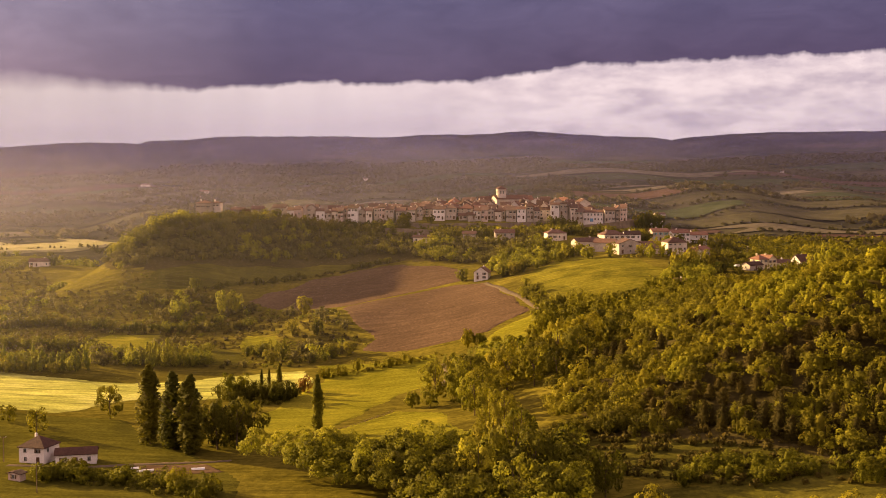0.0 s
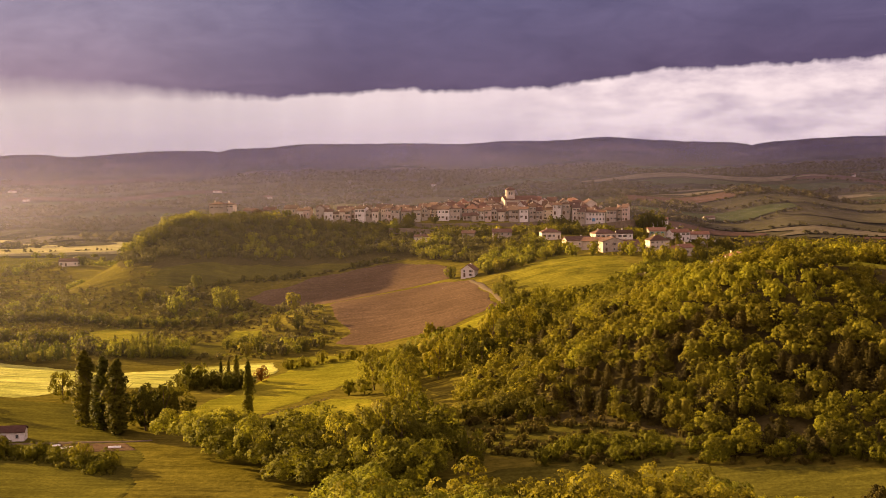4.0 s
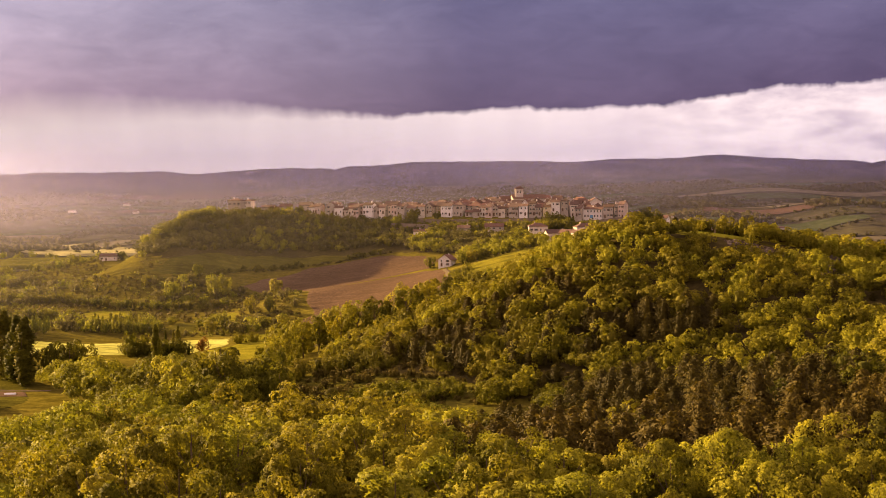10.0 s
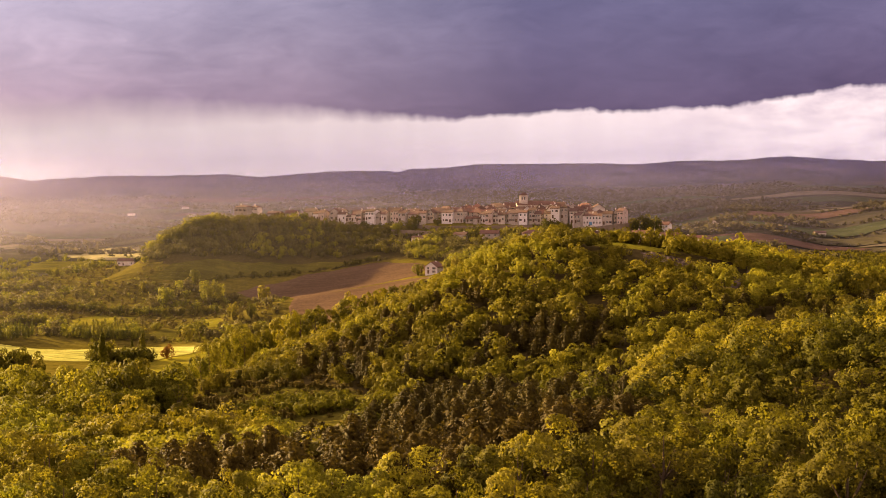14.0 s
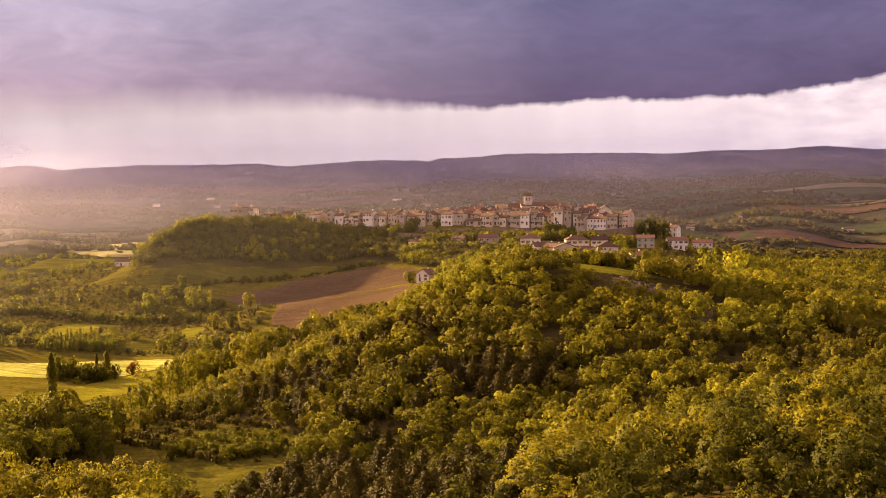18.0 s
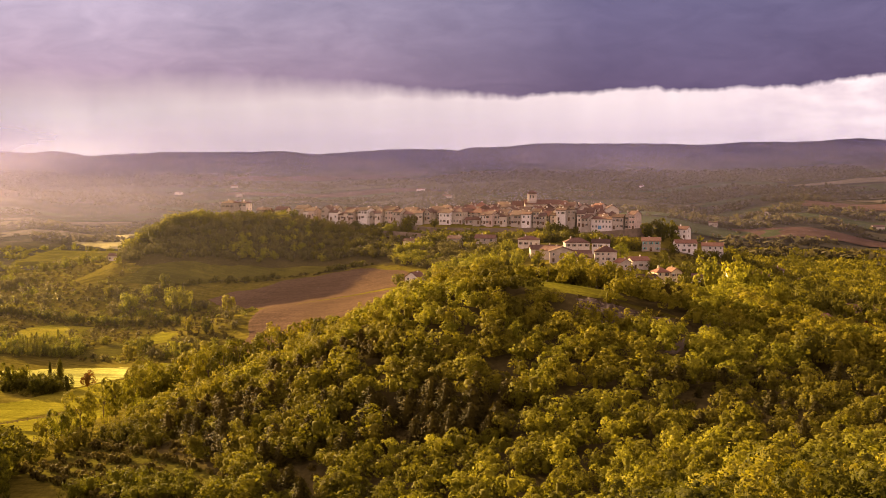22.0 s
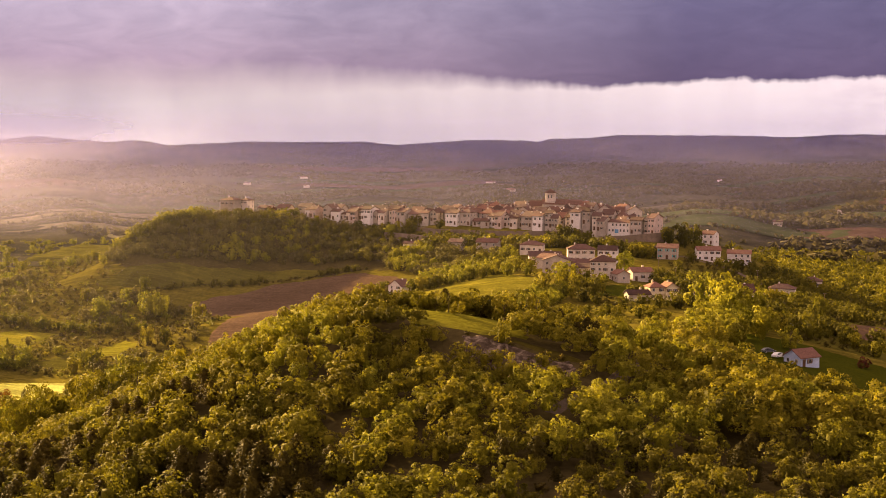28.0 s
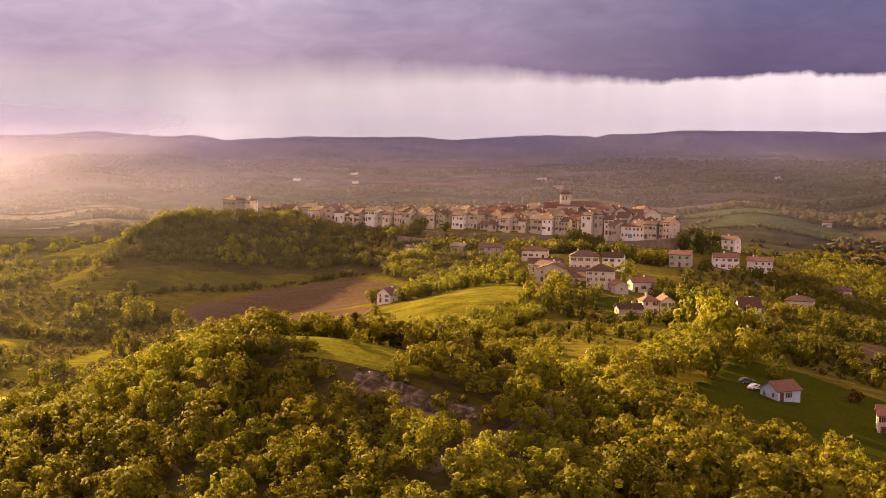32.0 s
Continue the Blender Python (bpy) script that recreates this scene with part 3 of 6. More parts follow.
def crown_mesh(seed, tall, wide, count, leaf, kind="round", three=False, cut=0.0):
    """Leaf clumps of a crown, as quads turned outwards; base of the tree at the origin."""
    g = np.random.RandomState(seed)
    if kind in ("round", "bush"):
        # boughs of foliage, each of several billows, with uneven reach
        base = 0.03 if kind == "round" else 0.0
        m, b = (12, 8) if kind == "round" else (6, 6)
        cz = np.linspace(-0.88, 0.85, m) + g.uniform(-0.12, 0.12, m)
        ca = np.arange(m) * 2.4 + 1.2 * g.rand(m)
        cr = np.sqrt(np.clip(1 - cz ** 2, 0.05, 1))
        c = np.stack([np.cos(ca) * cr, np.sin(ca) * cr, cz], -1) * (0.42 + 0.3 * g.rand(m))[:, None]
        r = 0.27 + 0.2 * g.rand(m)
        e = g.normal(size=(m, b, 3)) + 1.1 * c[:, None]
        e[:, :, 2] = np.where((cz < -0.3)[:, None], e[:, :, 2], np.abs(e[:, :, 2]) * np.where(g.rand(m, b) < 0.72, 1, -0.7))
        e /= np.linalg.norm(e, axis=2)[:, :, None]
        k, j = g.randint(0, m, count), g.randint(0, b, count)
        d = g.normal(size=(count, 3)) + 1.0 * e[k, j]
        d /= np.linalg.norm(d, axis=1)[:, None]
        P = c[k] + (e[k, j] * 0.66 + d * (0.34 + 0.14 * g.rand(count))[:, None]) * r[k][:, None]
        mid = tall * (base + (1 - base) * 0.5)
        P = P * (wide / 2 / 0.92, wide / 2 / 0.92, tall * (1 - base) * 0.5 / 0.95) + (0, 0, mid)
        D = d * 0.6 + e[k, j] * 0.5 + c[k] * 0.5 + (0, 0, 0.1)
        N = d + 0.4 * g.normal(size=(count, 3))
    elif kind == "column":
        m = max(14, int(3.2 * tall / wide * 4))
        ch, ca = np.linspace(0.03, 0.97, m), np.arange(m) * 2.4 + g.rand(m)
        prof = np.clip(np.minimum(ch * 3 + 0.6, 1) * (1 - ch ** 3.0) ** 0.7, 0.12, 1) * (0.8 + 0.35 * g.rand(m))
        off = wide / 2 * prof * (0.25 + 0.4 * g.rand(m))
        c = np.stack([np.cos(ca) * off, np.sin(ca) * off, ch * tall], -1)
        r = wide / 2 * prof * (0.38 + 0.25 * g.rand(m))
        k = g.randint(0, m, count)
        d = g.normal(size=(count, 3))
        d[:, 2] = np.where(g.rand(count) < 0.7, np.abs(d[:, 2]), d[:, 2])
        d /= np.linalg.norm(d, axis=1)[:, None]
        P = c[k] + d * (r[k] * (0.7 + 0.4 * g.rand(count)))[:, None] * (1, 1, 1.7)
        P[:, 2] = np.clip(P[:, 2], 0.1, None)
        D = d + (0, 0, 0.15)
        N = d + 0.42 * g.normal(size=(count, 3))
    else:   # pine: ragged tiers under a blunt top
        h = g.rand(count) ** 1.1
        a = g.rand(count) * 2 * np.pi
        tier = 0.8 + 0.2 * np.cos(h * 6 * 2 * np.pi + 2 * np.sin(a))
        rad = wide / 2 * (1 - h) ** 0.48 * tier * (0.5 + 0.55 * g.rand(count)) * (1 + 0.28 * np.sin(3 * a + 5 * h))
        P = np.stack([np.cos(a) * rad, np.sin(a) * rad, tall * (0.06 + 0.94 * h) - 0.2 * rad], -1)
        D = np.stack([np.cos(a), np.sin(a), 0.6 + 0 * a], -1) + 0.3 * g.normal(size=(count, 3))
        N = D + 0.4 * g.normal(size=(count, 3))
    high = P[:, 2] > cut * tall      # inside a closed wood the skirts are left off
    P, N, D = P[high], N[high], D[high]
    count = len(P)
    D /= np.linalg.norm(D, axis=1)[:, None]
    N *= np.sign((N * D).sum(1))[:, None]
    N /= np.linalg.norm(N, axis=1)[:, None]
    t = np.cross(N, g.normal(size=(count, 3)))
    t /= np.linalg.norm(t, axis=1)[:, None]
    b = np.cross(N, t)
    s = (leaf * (0.55 + 0.7 * g.rand(count)) / 2)[:, None]
    e = s * (0.6 + 0.6 * g.rand(count, 1))
    bend = N * s * 0.45
    if three:
        V = np.stack([P - t * s * 1.15 - b * e * 0.7, P + t * s * 1.15 - b * e * 0.5 + bend, P + b * e * 1.25 + t * s * (g.rand(count, 1) - 0.5)], 1)
        F = np.arange(count * 3).reshape(-1, 3)
        turned = (np.cross(V[:, 1] - V[:, 0], V[:, 2] - V[:, 0]) * D).sum(1) < 0
        F[turned] = F[turned][:, ::-1]
        V = np.column_stack([V.reshape(-1, 3), np.repeat(D, 3, 0)])
        if count < 90 or count > 1300:      # far clumps and full crowns need no inner body
            return V, F
        CV, CF = core_mesh(g, tall, wide, kind, cut)
        return np.concatenate([V, CV]), np.concatenate([F, CF + len(V)])
    V = np.stack([P - t * s - b * e * 0.3, P + b * e + bend, P + t * s + b * e * 0.25 - bend, P - b * e], 1)
    return V.reshape(-1, 3), np.arange(count * 4).reshape(-1, 4)


def trunk_mesh(seed, tall, thick, lean=0.04):
    """A tapered trunk with four limbs, as quads."""
    g = np.random.RandomState(seed)
    V, F = [], []

    def limb(p0, p1, r0, r1, sides=6):
        ax = Vector(p1) - Vector(p0)
        q = ax.to_track_quat("Z", "Y")
        at = len(V)
        for c, r in ((p0, r0), (p1, r1)):
            for k in range(sides):
                a = 2 * math.pi * k / sides
                V.append(tuple(Vector(c) + q @ Vector((math.cos(a) * r, math.sin(a) * r, 0))))
        for k in range(sides):
            j = (k + 1) % sides
            F.append((at + k, at + j, at + sides + j, at + sides + k))
    fork = (tall * lean, tall * lean * 0.5, tall * 0.42)
    limb((0, 0, -0.6), fork, thick, thick * 0.62)
    for k in range(4):
        a = k * 1.7 + g.rand()
        limb(fork, (fork[0] + math.cos(a) * tall * 0.2, fork[1] + math.sin(a) * tall * 0.2, tall * (0.66 + 0.12 * g.rand())), thick * 0.5, thick * 0.14, 5)
    limb(fork, (fork[0], fork[1], tall * 0.85), thick * 0.6, thick * 0.12, 5)
    return V, F


SPECIES = {  # kind, tall, wide, leaf material
    "oak": ("round", 9.0, 10.0, M_OAK), "dark_tree": ("round", 9.2, 9.4, M_DARK), "pale_tree": ("round", 9.6, 9.4, M_LIGHT),
    "pine": ("pine", 9.5, 8.0, M_PINE), "shrub": ("bush", 3.0, 4.2, M_SCRUB), "poplar": ("column", 26.0, 6.0, M_OAK), "cypress": ("column", 13.0, 1.9, M_DARK), "holm_oak": ("round", 8.6, 10.0, M_HAZED_OAK), "sapling": ("column", 10.0, 3.2, M_LIGHT), "brush": ("bush", 3.0, 4.2, M_BRUSH)}


def library(seed, count, leaf, cut=0.0):
    """Four crowns of each species, of single-triangle clumps."""
    return {k: [crown_mesh(seed + 20 * i + j, t, w, int(count * {"shrub": 0.34, "brush": 0.34, "pine": 1.2}.get(k, 1)), leaf * {"shrub": 0.85, "brush": 0.85, "pine": 0.76}.get(k, 1), s, True, cut if k not in ("shrub", "brush") else 0.0) for j in range(4)]
            for i, (k, (s, t, w, m)) in enumerate(SPECIES.items()) if k not in ("poplar", "cypress")}


LOW, MIDDLE, FAR, DENSE = library(1000, 60, 2.1), library(2000, 240, 1.05), library(3000, 760, 0.58), library(4000, 950, 0.52, 0.3)
SMALL = library(7000, 380, 0.78, 0.2)
WOOD, FINE = library(6000, 900, 0.64, 0.36), library(5000, 2500, 0.40, 0.44)
SCRUB = library(8000, 150, 1.35)


def forest(name, poly, gap, mixture, label, size=(0.7, 1.25), seed=1, category="woodland", lib=None, free=False):
    """A wood as one body of many trees, of one leaf material per species."""
    g = np.random.RandomState(seed)
    px, py = [p[0] for p in poly], [p[1] for p in poly]
    X, Y = np.meshgrid(np.arange(min(px), max(px), gap), np.arange(min(py), max(py), gap * 0.87))
    X[1::2] += gap / 2
    X, Y = (X + g.uniform(-0.42, 0.42, X.shape) * gap).ravel(), (Y + g.uniform(-0.42, 0.42, Y.shape) * gap).ravel()
    ok = inside(poly, X, Y)
    for hole in () if free else OPEN:
        ok &= ~inside(hole, X, Y)
    for hx, hy, hr in BUILT:
        ok &= (X - hx) ** 2 + (Y - hy) ** 2 > hr * hr
    X, Y = X[ok], Y[ok]
    Z = height(X, Y)
    # clumps of one species stand together
    patchy = np.sin(X * 0.061 + seed) + np.sin(Y * 0.053 + 2 * seed) + np.sin((X + Y) * 0.11) * 0.7 + g.normal(size=len(X)) * 0.9
    rank = np.argsort(np.argsort(patchy)) / max(1, len(X))
    lo = 0.0
    for kind, share in mixture:
        pick = np.where((rank >= lo) & (rank < lo + share))[0]
        lo += share
        if not len(pick):
            continue
        Vs, n0, Fs = [], 0, []
        for i in pick:
            V, F = (lib or FAR)[kind][g.randint(4)]
            a, s = g.uniform(0, 6.28), g.uniform(*size)
            s *= 0.9 if kind != "pine" else 1.08
            c, d, up = math.cos(a) * s * g.uniform(0.85, 1.15), math.sin(a) * s, s * (g.uniform(0.85, 1.12) if kind != "pine" else g.uniform(0.66, 0.86))
            W = np.stack([V[:, 0] * c - V[:, 1] * d + X[i], V[:, 0] * d + V[:, 1] * c + Y[i], V[:, 2] * up + Z[i] - 0.2, V[:, 3] * math.cos(a) - V[:, 4] * math.sin(a), V[:, 3] * math.sin(a) + V[:, 4] * math.cos(a), V[:, 5]], -1)
            Vs.append(W)
            Fs.append(F + n0)
            n0 += len(W)
        ob = link_mesh(name, np.concatenate(Vs), np.concatenate(Fs), SPECIES[kind][3])
        tagged(ob, label, category, kind="stuff")



# ---------------------------------------------------------------- buildings
def plaster(name, base, dirt=0.75):
    m, n, l, p = material(name)
    at = place(n)
    tone = ramp(n, l, noise_tex(n, l, 0.35, 5, 0.6, at), [(0.3, tuple(v * dirt for v in base)), (0.65, base)])
    grain = noise_tex(n, l, 3.0, 4, 0.7, at)
    tone = mix(n, l, tone, ramp(n, l, grain, [(0.3, (0.8, 0.78, 0.75)), (0.7, (1.1, 1.1, 1.1))]), 1.0, "MULTIPLY")
    rnd = n.new("ShaderNodeObjectInfo").outputs["Random"]
    tone = mix(n, l, tone, ramp(n, l, rnd, [(0.0, (0.85, 0.83, 0.8)), (1.0, (1.1, 1.08, 1.08))]), 1.0, "MULTIPLY")
    l.new(tone, p.inputs["Base Color"])
    p.inputs["Roughness"].default_value = 0.92
    p.inputs["Specular IOR Level"].default_value = 0.1
    bump(n, l, grain, p, 0.4, 0.05)
    return m


def tiled(name, a, b):
    """Canal tiles: rounded rows down the slope, blotched by lichen."""
    m, n, l, p = material(name)
    at = place(n)
    tone = ramp(n, l, noise_tex(n, l, 0.9, 5, 0.7, at), [(0.3, a), (0.7, b)])
    w = n.new("ShaderNodeTexWave")
    w.inputs["Scale"].default_value, w.inputs["Distortion"].default_value = 1.4, 0.6
    co = n.new("ShaderNodeTexCoord")
    l.new(co.outputs["Object"], w.inputs["Vector"])
    tone = mix(n, l, tone, ramp(n, l, w.outputs["Fac"], [(0.0, (0.72, 0.70, 0.68)), (0.5, (1.1, 1.1, 1.1))]), 1.0, "MULTIPLY")
    rnd = n.new("ShaderNodeObjectInfo").outputs["Random"]
    tone = mix(n, l, tone, ramp(n, l, rnd, [(0.0, (0.75, 0.75, 0.78)), (1.0, (1.2, 1.12, 1.05))]), 1.0, "MULTIPLY")
    l.new(tone, p.inputs["Base Color"])
    p.inputs["Roughness"].default_value = 0.88
    p.inputs["Specular IOR Level"].default_value = 0.1
    bump(n, l, w.outputs["Fac"], p, 0.7, 0.08)
    return m


M_WHITE = plaster("white_plaster", (0.72, 0.68, 0.67), 0.85)
M_CREAM = plaster("cream_plaster", (0.66, 0.585, 0.52))
M_STONE = plaster("limestone_wall", (0.47, 0.41, 0.365), 0.7)
M_PINK = plaster("rose_plaster", (0.58, 0.46, 0.41))
M_YELLOW = plaster("yellow_plaster", (0.62, 0.53, 0.36), 0.85)
M_GREYBLUE = plaster("pale_blue_grey_plaster", (0.38, 0.47, 0.68), 0.88)
M_TILE = tiled("weathered_canal_tiles", (0.085, 0.046, 0.038), (0.15, 0.086, 0.070))
M_TILE_NEW = tiled("orange_tiles", (0.15, 0.076, 0.055), (0.22, 0.115, 0.084))
M_TILE_WORN = tiled("pale_lichened_tiles", (0.12, 0.072, 0.058), (0.19, 0.118, 0.094))
M_TILE_DARK = tiled("dark_brown_tiles", (0.056, 0.030, 0.024), (0.098, 0.054, 0.042))
M_GLASS, n, l, p = material("dark_window_glass")
l.new(ramp(n, l, noise_tex(n, l, 0.8, 2, 0.5, place(n)), [(0.3, (0.02, 0.022, 0.028)), (0.7, (0.05, 0.05, 0.055))]), p.inputs["Base Color"])
p.inputs["Roughness"].default_value = 0.12
M_FRAME = plaster("painted_joinery", (0.55, 0.52, 0.48))
M_SHUTTER = plaster("brown_shutters", (0.13, 0.075, 0.045))
M_TEAL = plaster("turquoise_shutters", (0.10, 0.42, 0.42))
M_BLUEDOOR = plaster("blue_door_paint", (0.16, 0.36, 0.62))


def boxes(parts):
    """Vertices and quads of several boxes, each x0, x1, y0, y1, z0, z1."""
    V, F = [], []
    for x0, x1, y0, y1, z0, z1 in parts:
        k = len(V)
        V += [(x0, y0, z0), (x1, y0, z0), (x1, y1, z0), (x0, y1, z0), (x0, y0, z1), (x1, y0, z1), (x1, y1, z1), (x0, y1, z1)]
        F += [(k, k + 3, k + 2, k + 1), (k + 4, k + 5, k + 6, k + 7), (k, k + 1, k + 5, k + 4), (k + 1, k + 2, k + 6, k + 5), (k + 2, k + 3, k + 7, k + 6), (k + 3, k, k + 4, k + 7)]
    return V, F


def shared(name, V, F, mat):
    ob = link_mesh(name, V, F, mat)
    me = ob.data
    bpy.data.objects.remove(ob)
    return me


def sub(name, me, parent, m, label=""):
    ob = new(name, me)
    ob.parent = parent
    ob.matrix_basis = m
    return tagged(ob, label)


# unit window: 1 wide, 1 high, looks towards -y
ME_FRAME = shared("window_frame", *boxes([(-0.56, -0.44, -0.07, 0.03, -0.02, 1.02), (0.44, 0.56, -0.07, 0.03, -0.02, 1.02), (-0.44, 0.44, -0.07, 0.03, 0.93, 1.02), (-0.62, 0.62, -0.12, 0.03, -0.09, -0.02), (-0.03, 0.03, -0.055, 0.03, 0.0, 0.93)]), M_FRAME)
ME_PANE = shared("pane", *boxes([(-0.44, 0.44, -0.03, 0.02, 0.0, 0.93)]), M_GLASS)
ME_SHUT = shared("shutter", *boxes([(-0.25, 0.25, -0.09, -0.01, 0.0, 0.96)]), M_SHUTTER)
ME_SHUT_TEAL = shared("shutter", *boxes([(-0.25, 0.25, -0.09, -0.01, 0.0, 0.96)]), M_TEAL)
ME_DOOR = shared("door", *boxes([(-0.5, 0.5, -0.06, 0.02, 0, 1), (-0.38, -0.05, -0.085, -0.06, 0.55, 0.92), (0.05, 0.38, -0.085, -0.06, 0.55, 0.92), (-0.38, -0.05, -0.085, -0.06, 0.08, 0.46), (0.05, 0.38, -0.085, -0.06, 0.08, 0.46)]), M_SHUTTER)
ME_DOOR_BLUE = shared("door", *boxes([(-0.5, 0.5, -0.06, 0.02, 0, 1), (-0.38, 0.38, -0.085, -0.06, 0.55, 0.92), (-0.38, 0.38, -0.085, -0.06, 0.08, 0.46)]), M_BLUEDOOR)


def scaled(x, y, z, rz, sx, sz):
    return pose(x, y, z, 0, 0, rz) @ Matrix.Diagonal((sx, 1, sz, 1))


def roof_mesh(w, d, rise, kind, over=0.45, thick=0.22):
    """Gable (ridge along x), gable_y (ridge along y), hip or lean-to."""
    a, b = w / 2 + over, d / 2 + over
    drop = over * rise / (d / 2) if kind in ("gable", "hip") else over * rise / (w / 2)
    if kind == "gable":
        top = [(-a, -b, -drop), (a, -b, -drop), (a, 0, rise), (-a, 0, rise), (a, b, -drop), (-a, b, -drop)]
        F = [(0, 1, 2, 3), (3, 2, 4, 5)]
        rim = [0, 1, 2, 4, 5, 3]
    elif kind == "gable_y":
        top = [(-a, b, -drop), (-a, -b, -drop), (0, -b, rise), (0, b, rise), (a, -b, -drop), (a, b, -drop)]
        F = [(0, 1, 2, 3), (3, 2, 4, 5)]
        rim = [0, 1, 2, 4, 5, 3]
    elif kind == "lean":
        top = [(-a, -b, -0.3), (a, -b, -0.3), (a, b, rise), (-a, b, rise)]
        F = [(0, 1, 2, 3)]
        rim = [0, 1, 2, 3]
    else:
        c = max(0.05, a - b)
        top = [(-a, -b, -drop), (a, -b, -drop), (a, b, -drop), (-a, b, -drop), (-c, 0, rise), (c, 0, rise)]
        F = [(0, 1, 5, 4), (2, 3, 4, 5), (1, 2, 5, 5), (3, 0, 4, 4)]
        rim = [0, 1, 2, 3]
    k = len(top)
    V = top + [(x, y, z - thick) for x, y, z in top]
    faces = [f for f in F] + [tuple(reversed([i + k for i in f])) for f in F]
    for i, j in zip(rim, rim[1:] + rim[:1]):
        faces.append((i, i + k, j + k, j))
    return V, faces


def poly_mesh(name, V, F, mat, parent=None, label=""):
    me = bpy.data.meshes.new(name)
    clean = []
    for f in F:
        g = []
        for i in f:
            if i not in g:
                g.append(i)
        clean.append(g)
    me.from_pydata([tuple(v) for v in V], [], clean)
    me.materials.append(mat)
    ob = new(name, me)
    ob.parent = parent
    return tagged(ob, label)


def house(x, y, w, d, eave, label, wall=None, roof=None, kind="gable", rise=None, rot=0.0, z=None, floors=2, cols=3, side=1, shutters="some", door=True, chimney=True, name="house", category="house", group="", deep=5.0, win=(0.95, 1.25)):
    """A house with its front towards -y (turned by rot); eave: wall height above the base."""
    g = random.Random(int(x * 7 + y * 13) + 5)
    wall, roof = wall or M_STONE, roof or M_TILE
    z = float(height(x, y)) if z is None else z
    rise = rise if rise is not None else 0.17 * (d if kind != "gable_y" else w)
    BUILT.append((x, y, max(w, d) * 0.5 + 3.2))
    if x > 95 and -300 < y < -40:      # open gardens before the houses
        BUILT.append((x + 3, y - 12, max(w, d) * 0.5 + 1.5))
    root = new(name)
    root.matrix_basis = pose(x, y, z, 0, 0, rot)
    tagged(root, label, category, group)
    a, b = w / 2, d / 2
    V = [(-a, -b, -deep), (a, -b, -deep), (a, b, -deep), (-a, b, -deep), (-a, -b, eave), (a, -b, eave), (a, b, eave), (-a, b, eave)]
    F = [(0, 1, 5, 4), (1, 2, 6, 5), (2, 3, 7, 6), (3, 0, 4, 7)]
    if kind == "gable":
        V += [(-a, 0, eave + rise - 0.03), (a, 0, eave + rise - 0.03)]
        F[1], F[3] = (1, 2, 6, 9, 5), (3, 0, 4, 8, 7)
    elif kind == "gable_y":
        V += [(0, -b, eave + rise - 0.03), (0, b, eave + rise - 0.03)]
        F[0], F[2] = (0, 1, 5, 8, 4), (2, 3, 7, 9, 6)
    elif kind == "lean":
        V += [(-a, b, eave + rise - 0.03), (a, b, eave + rise - 0.03)]
        F = [(0, 1, 5, 4), (1, 2, 9, 5), (2, 3, 8, 9), (3, 0, 4, 8)]
    poly_mesh("wall", V, F, wall, root)
    RV, RF = roof_mesh(w, d, rise, kind)
    top = poly_mesh("roof", [(p[0], p[1], p[2] + 0.2) for p in RV], RF, roof, root)
    top.location.z = eave
    step = eave / floors

    def opening(px, py, pz, rz, ww, hh, shut):
        f = sub("window", ME_FRAME, root, scaled(px, py, pz, rz, ww, hh))
        sub("pane", ME_PANE, f, Matrix())
        if shut:
            sub("shutter", ME_SHUT_TEAL if shutters == "teal" else ME_SHUT, f, pose(-0.83, 0, 0))
            sub("shutter", ME_SHUT_TEAL if shutters == "teal" else ME_SHUT, f, pose(0.83, 0, 0))
    at_door = g.randrange(cols) if door and cols else -1
    for fl in range(floors):
        for c in range(cols):
            px = -a + w * (c + 0.5) / cols + g.uniform(-0.15, 0.15)
            hh = win[1] * (0.75 if fl == floors - 1 and floors > 2 else 1)
            if fl == 0 and c == at_door:
                sub("door", ME_DOOR_BLUE if shutters == "blue" else ME_DOOR, root, scaled(px, -b, 0.05, 0, 1.15 if shutters != "blue" else 2.2, 2.15))
            elif g.random() < 0.9:
                opening(px, -b, fl * step + step * 0.33, 0, win[0], hh, shutters in ("all", "teal") or (shutters == "some" and g.random() < 0.45))
        for c in range(side):
            py = -b + d * (c + 0.5) / max(1, side)
            for sgn in (-1, 1):
                if g.random() < 0.7:
                    opening(sgn * a, py, fl * step + step * 0.36, 90 * sgn, win[0] * 0.9, win[1] * 0.9, False)
    if chimney:
        cx, cz = g.uniform(-0.3, 0.3) * w, eave + rise * 0.62
        CV, CF = boxes([(-0.35, 0.35, -0.28, 0.28, -0.8, 1.25), (-0.43, 0.43, -0.36, 0.36, 1.25, 1.38), (-0.2, 0.2, -0.15, 0.15, 1.38, 1.6)])
        c = link_mesh("chimney", CV, CF, wall, root)
        c.location = (cx, 0.15 * d, cz)
    return root


WALLS = (M_STONE, M_CREAM, M_STONE, M_WHITE, M_PINK, M_STONE)
TELL = {M_STONE: "limestone", M_CREAM: "cream plastered", M_WHITE: "white plastered", M_PINK: "rose plastered"}

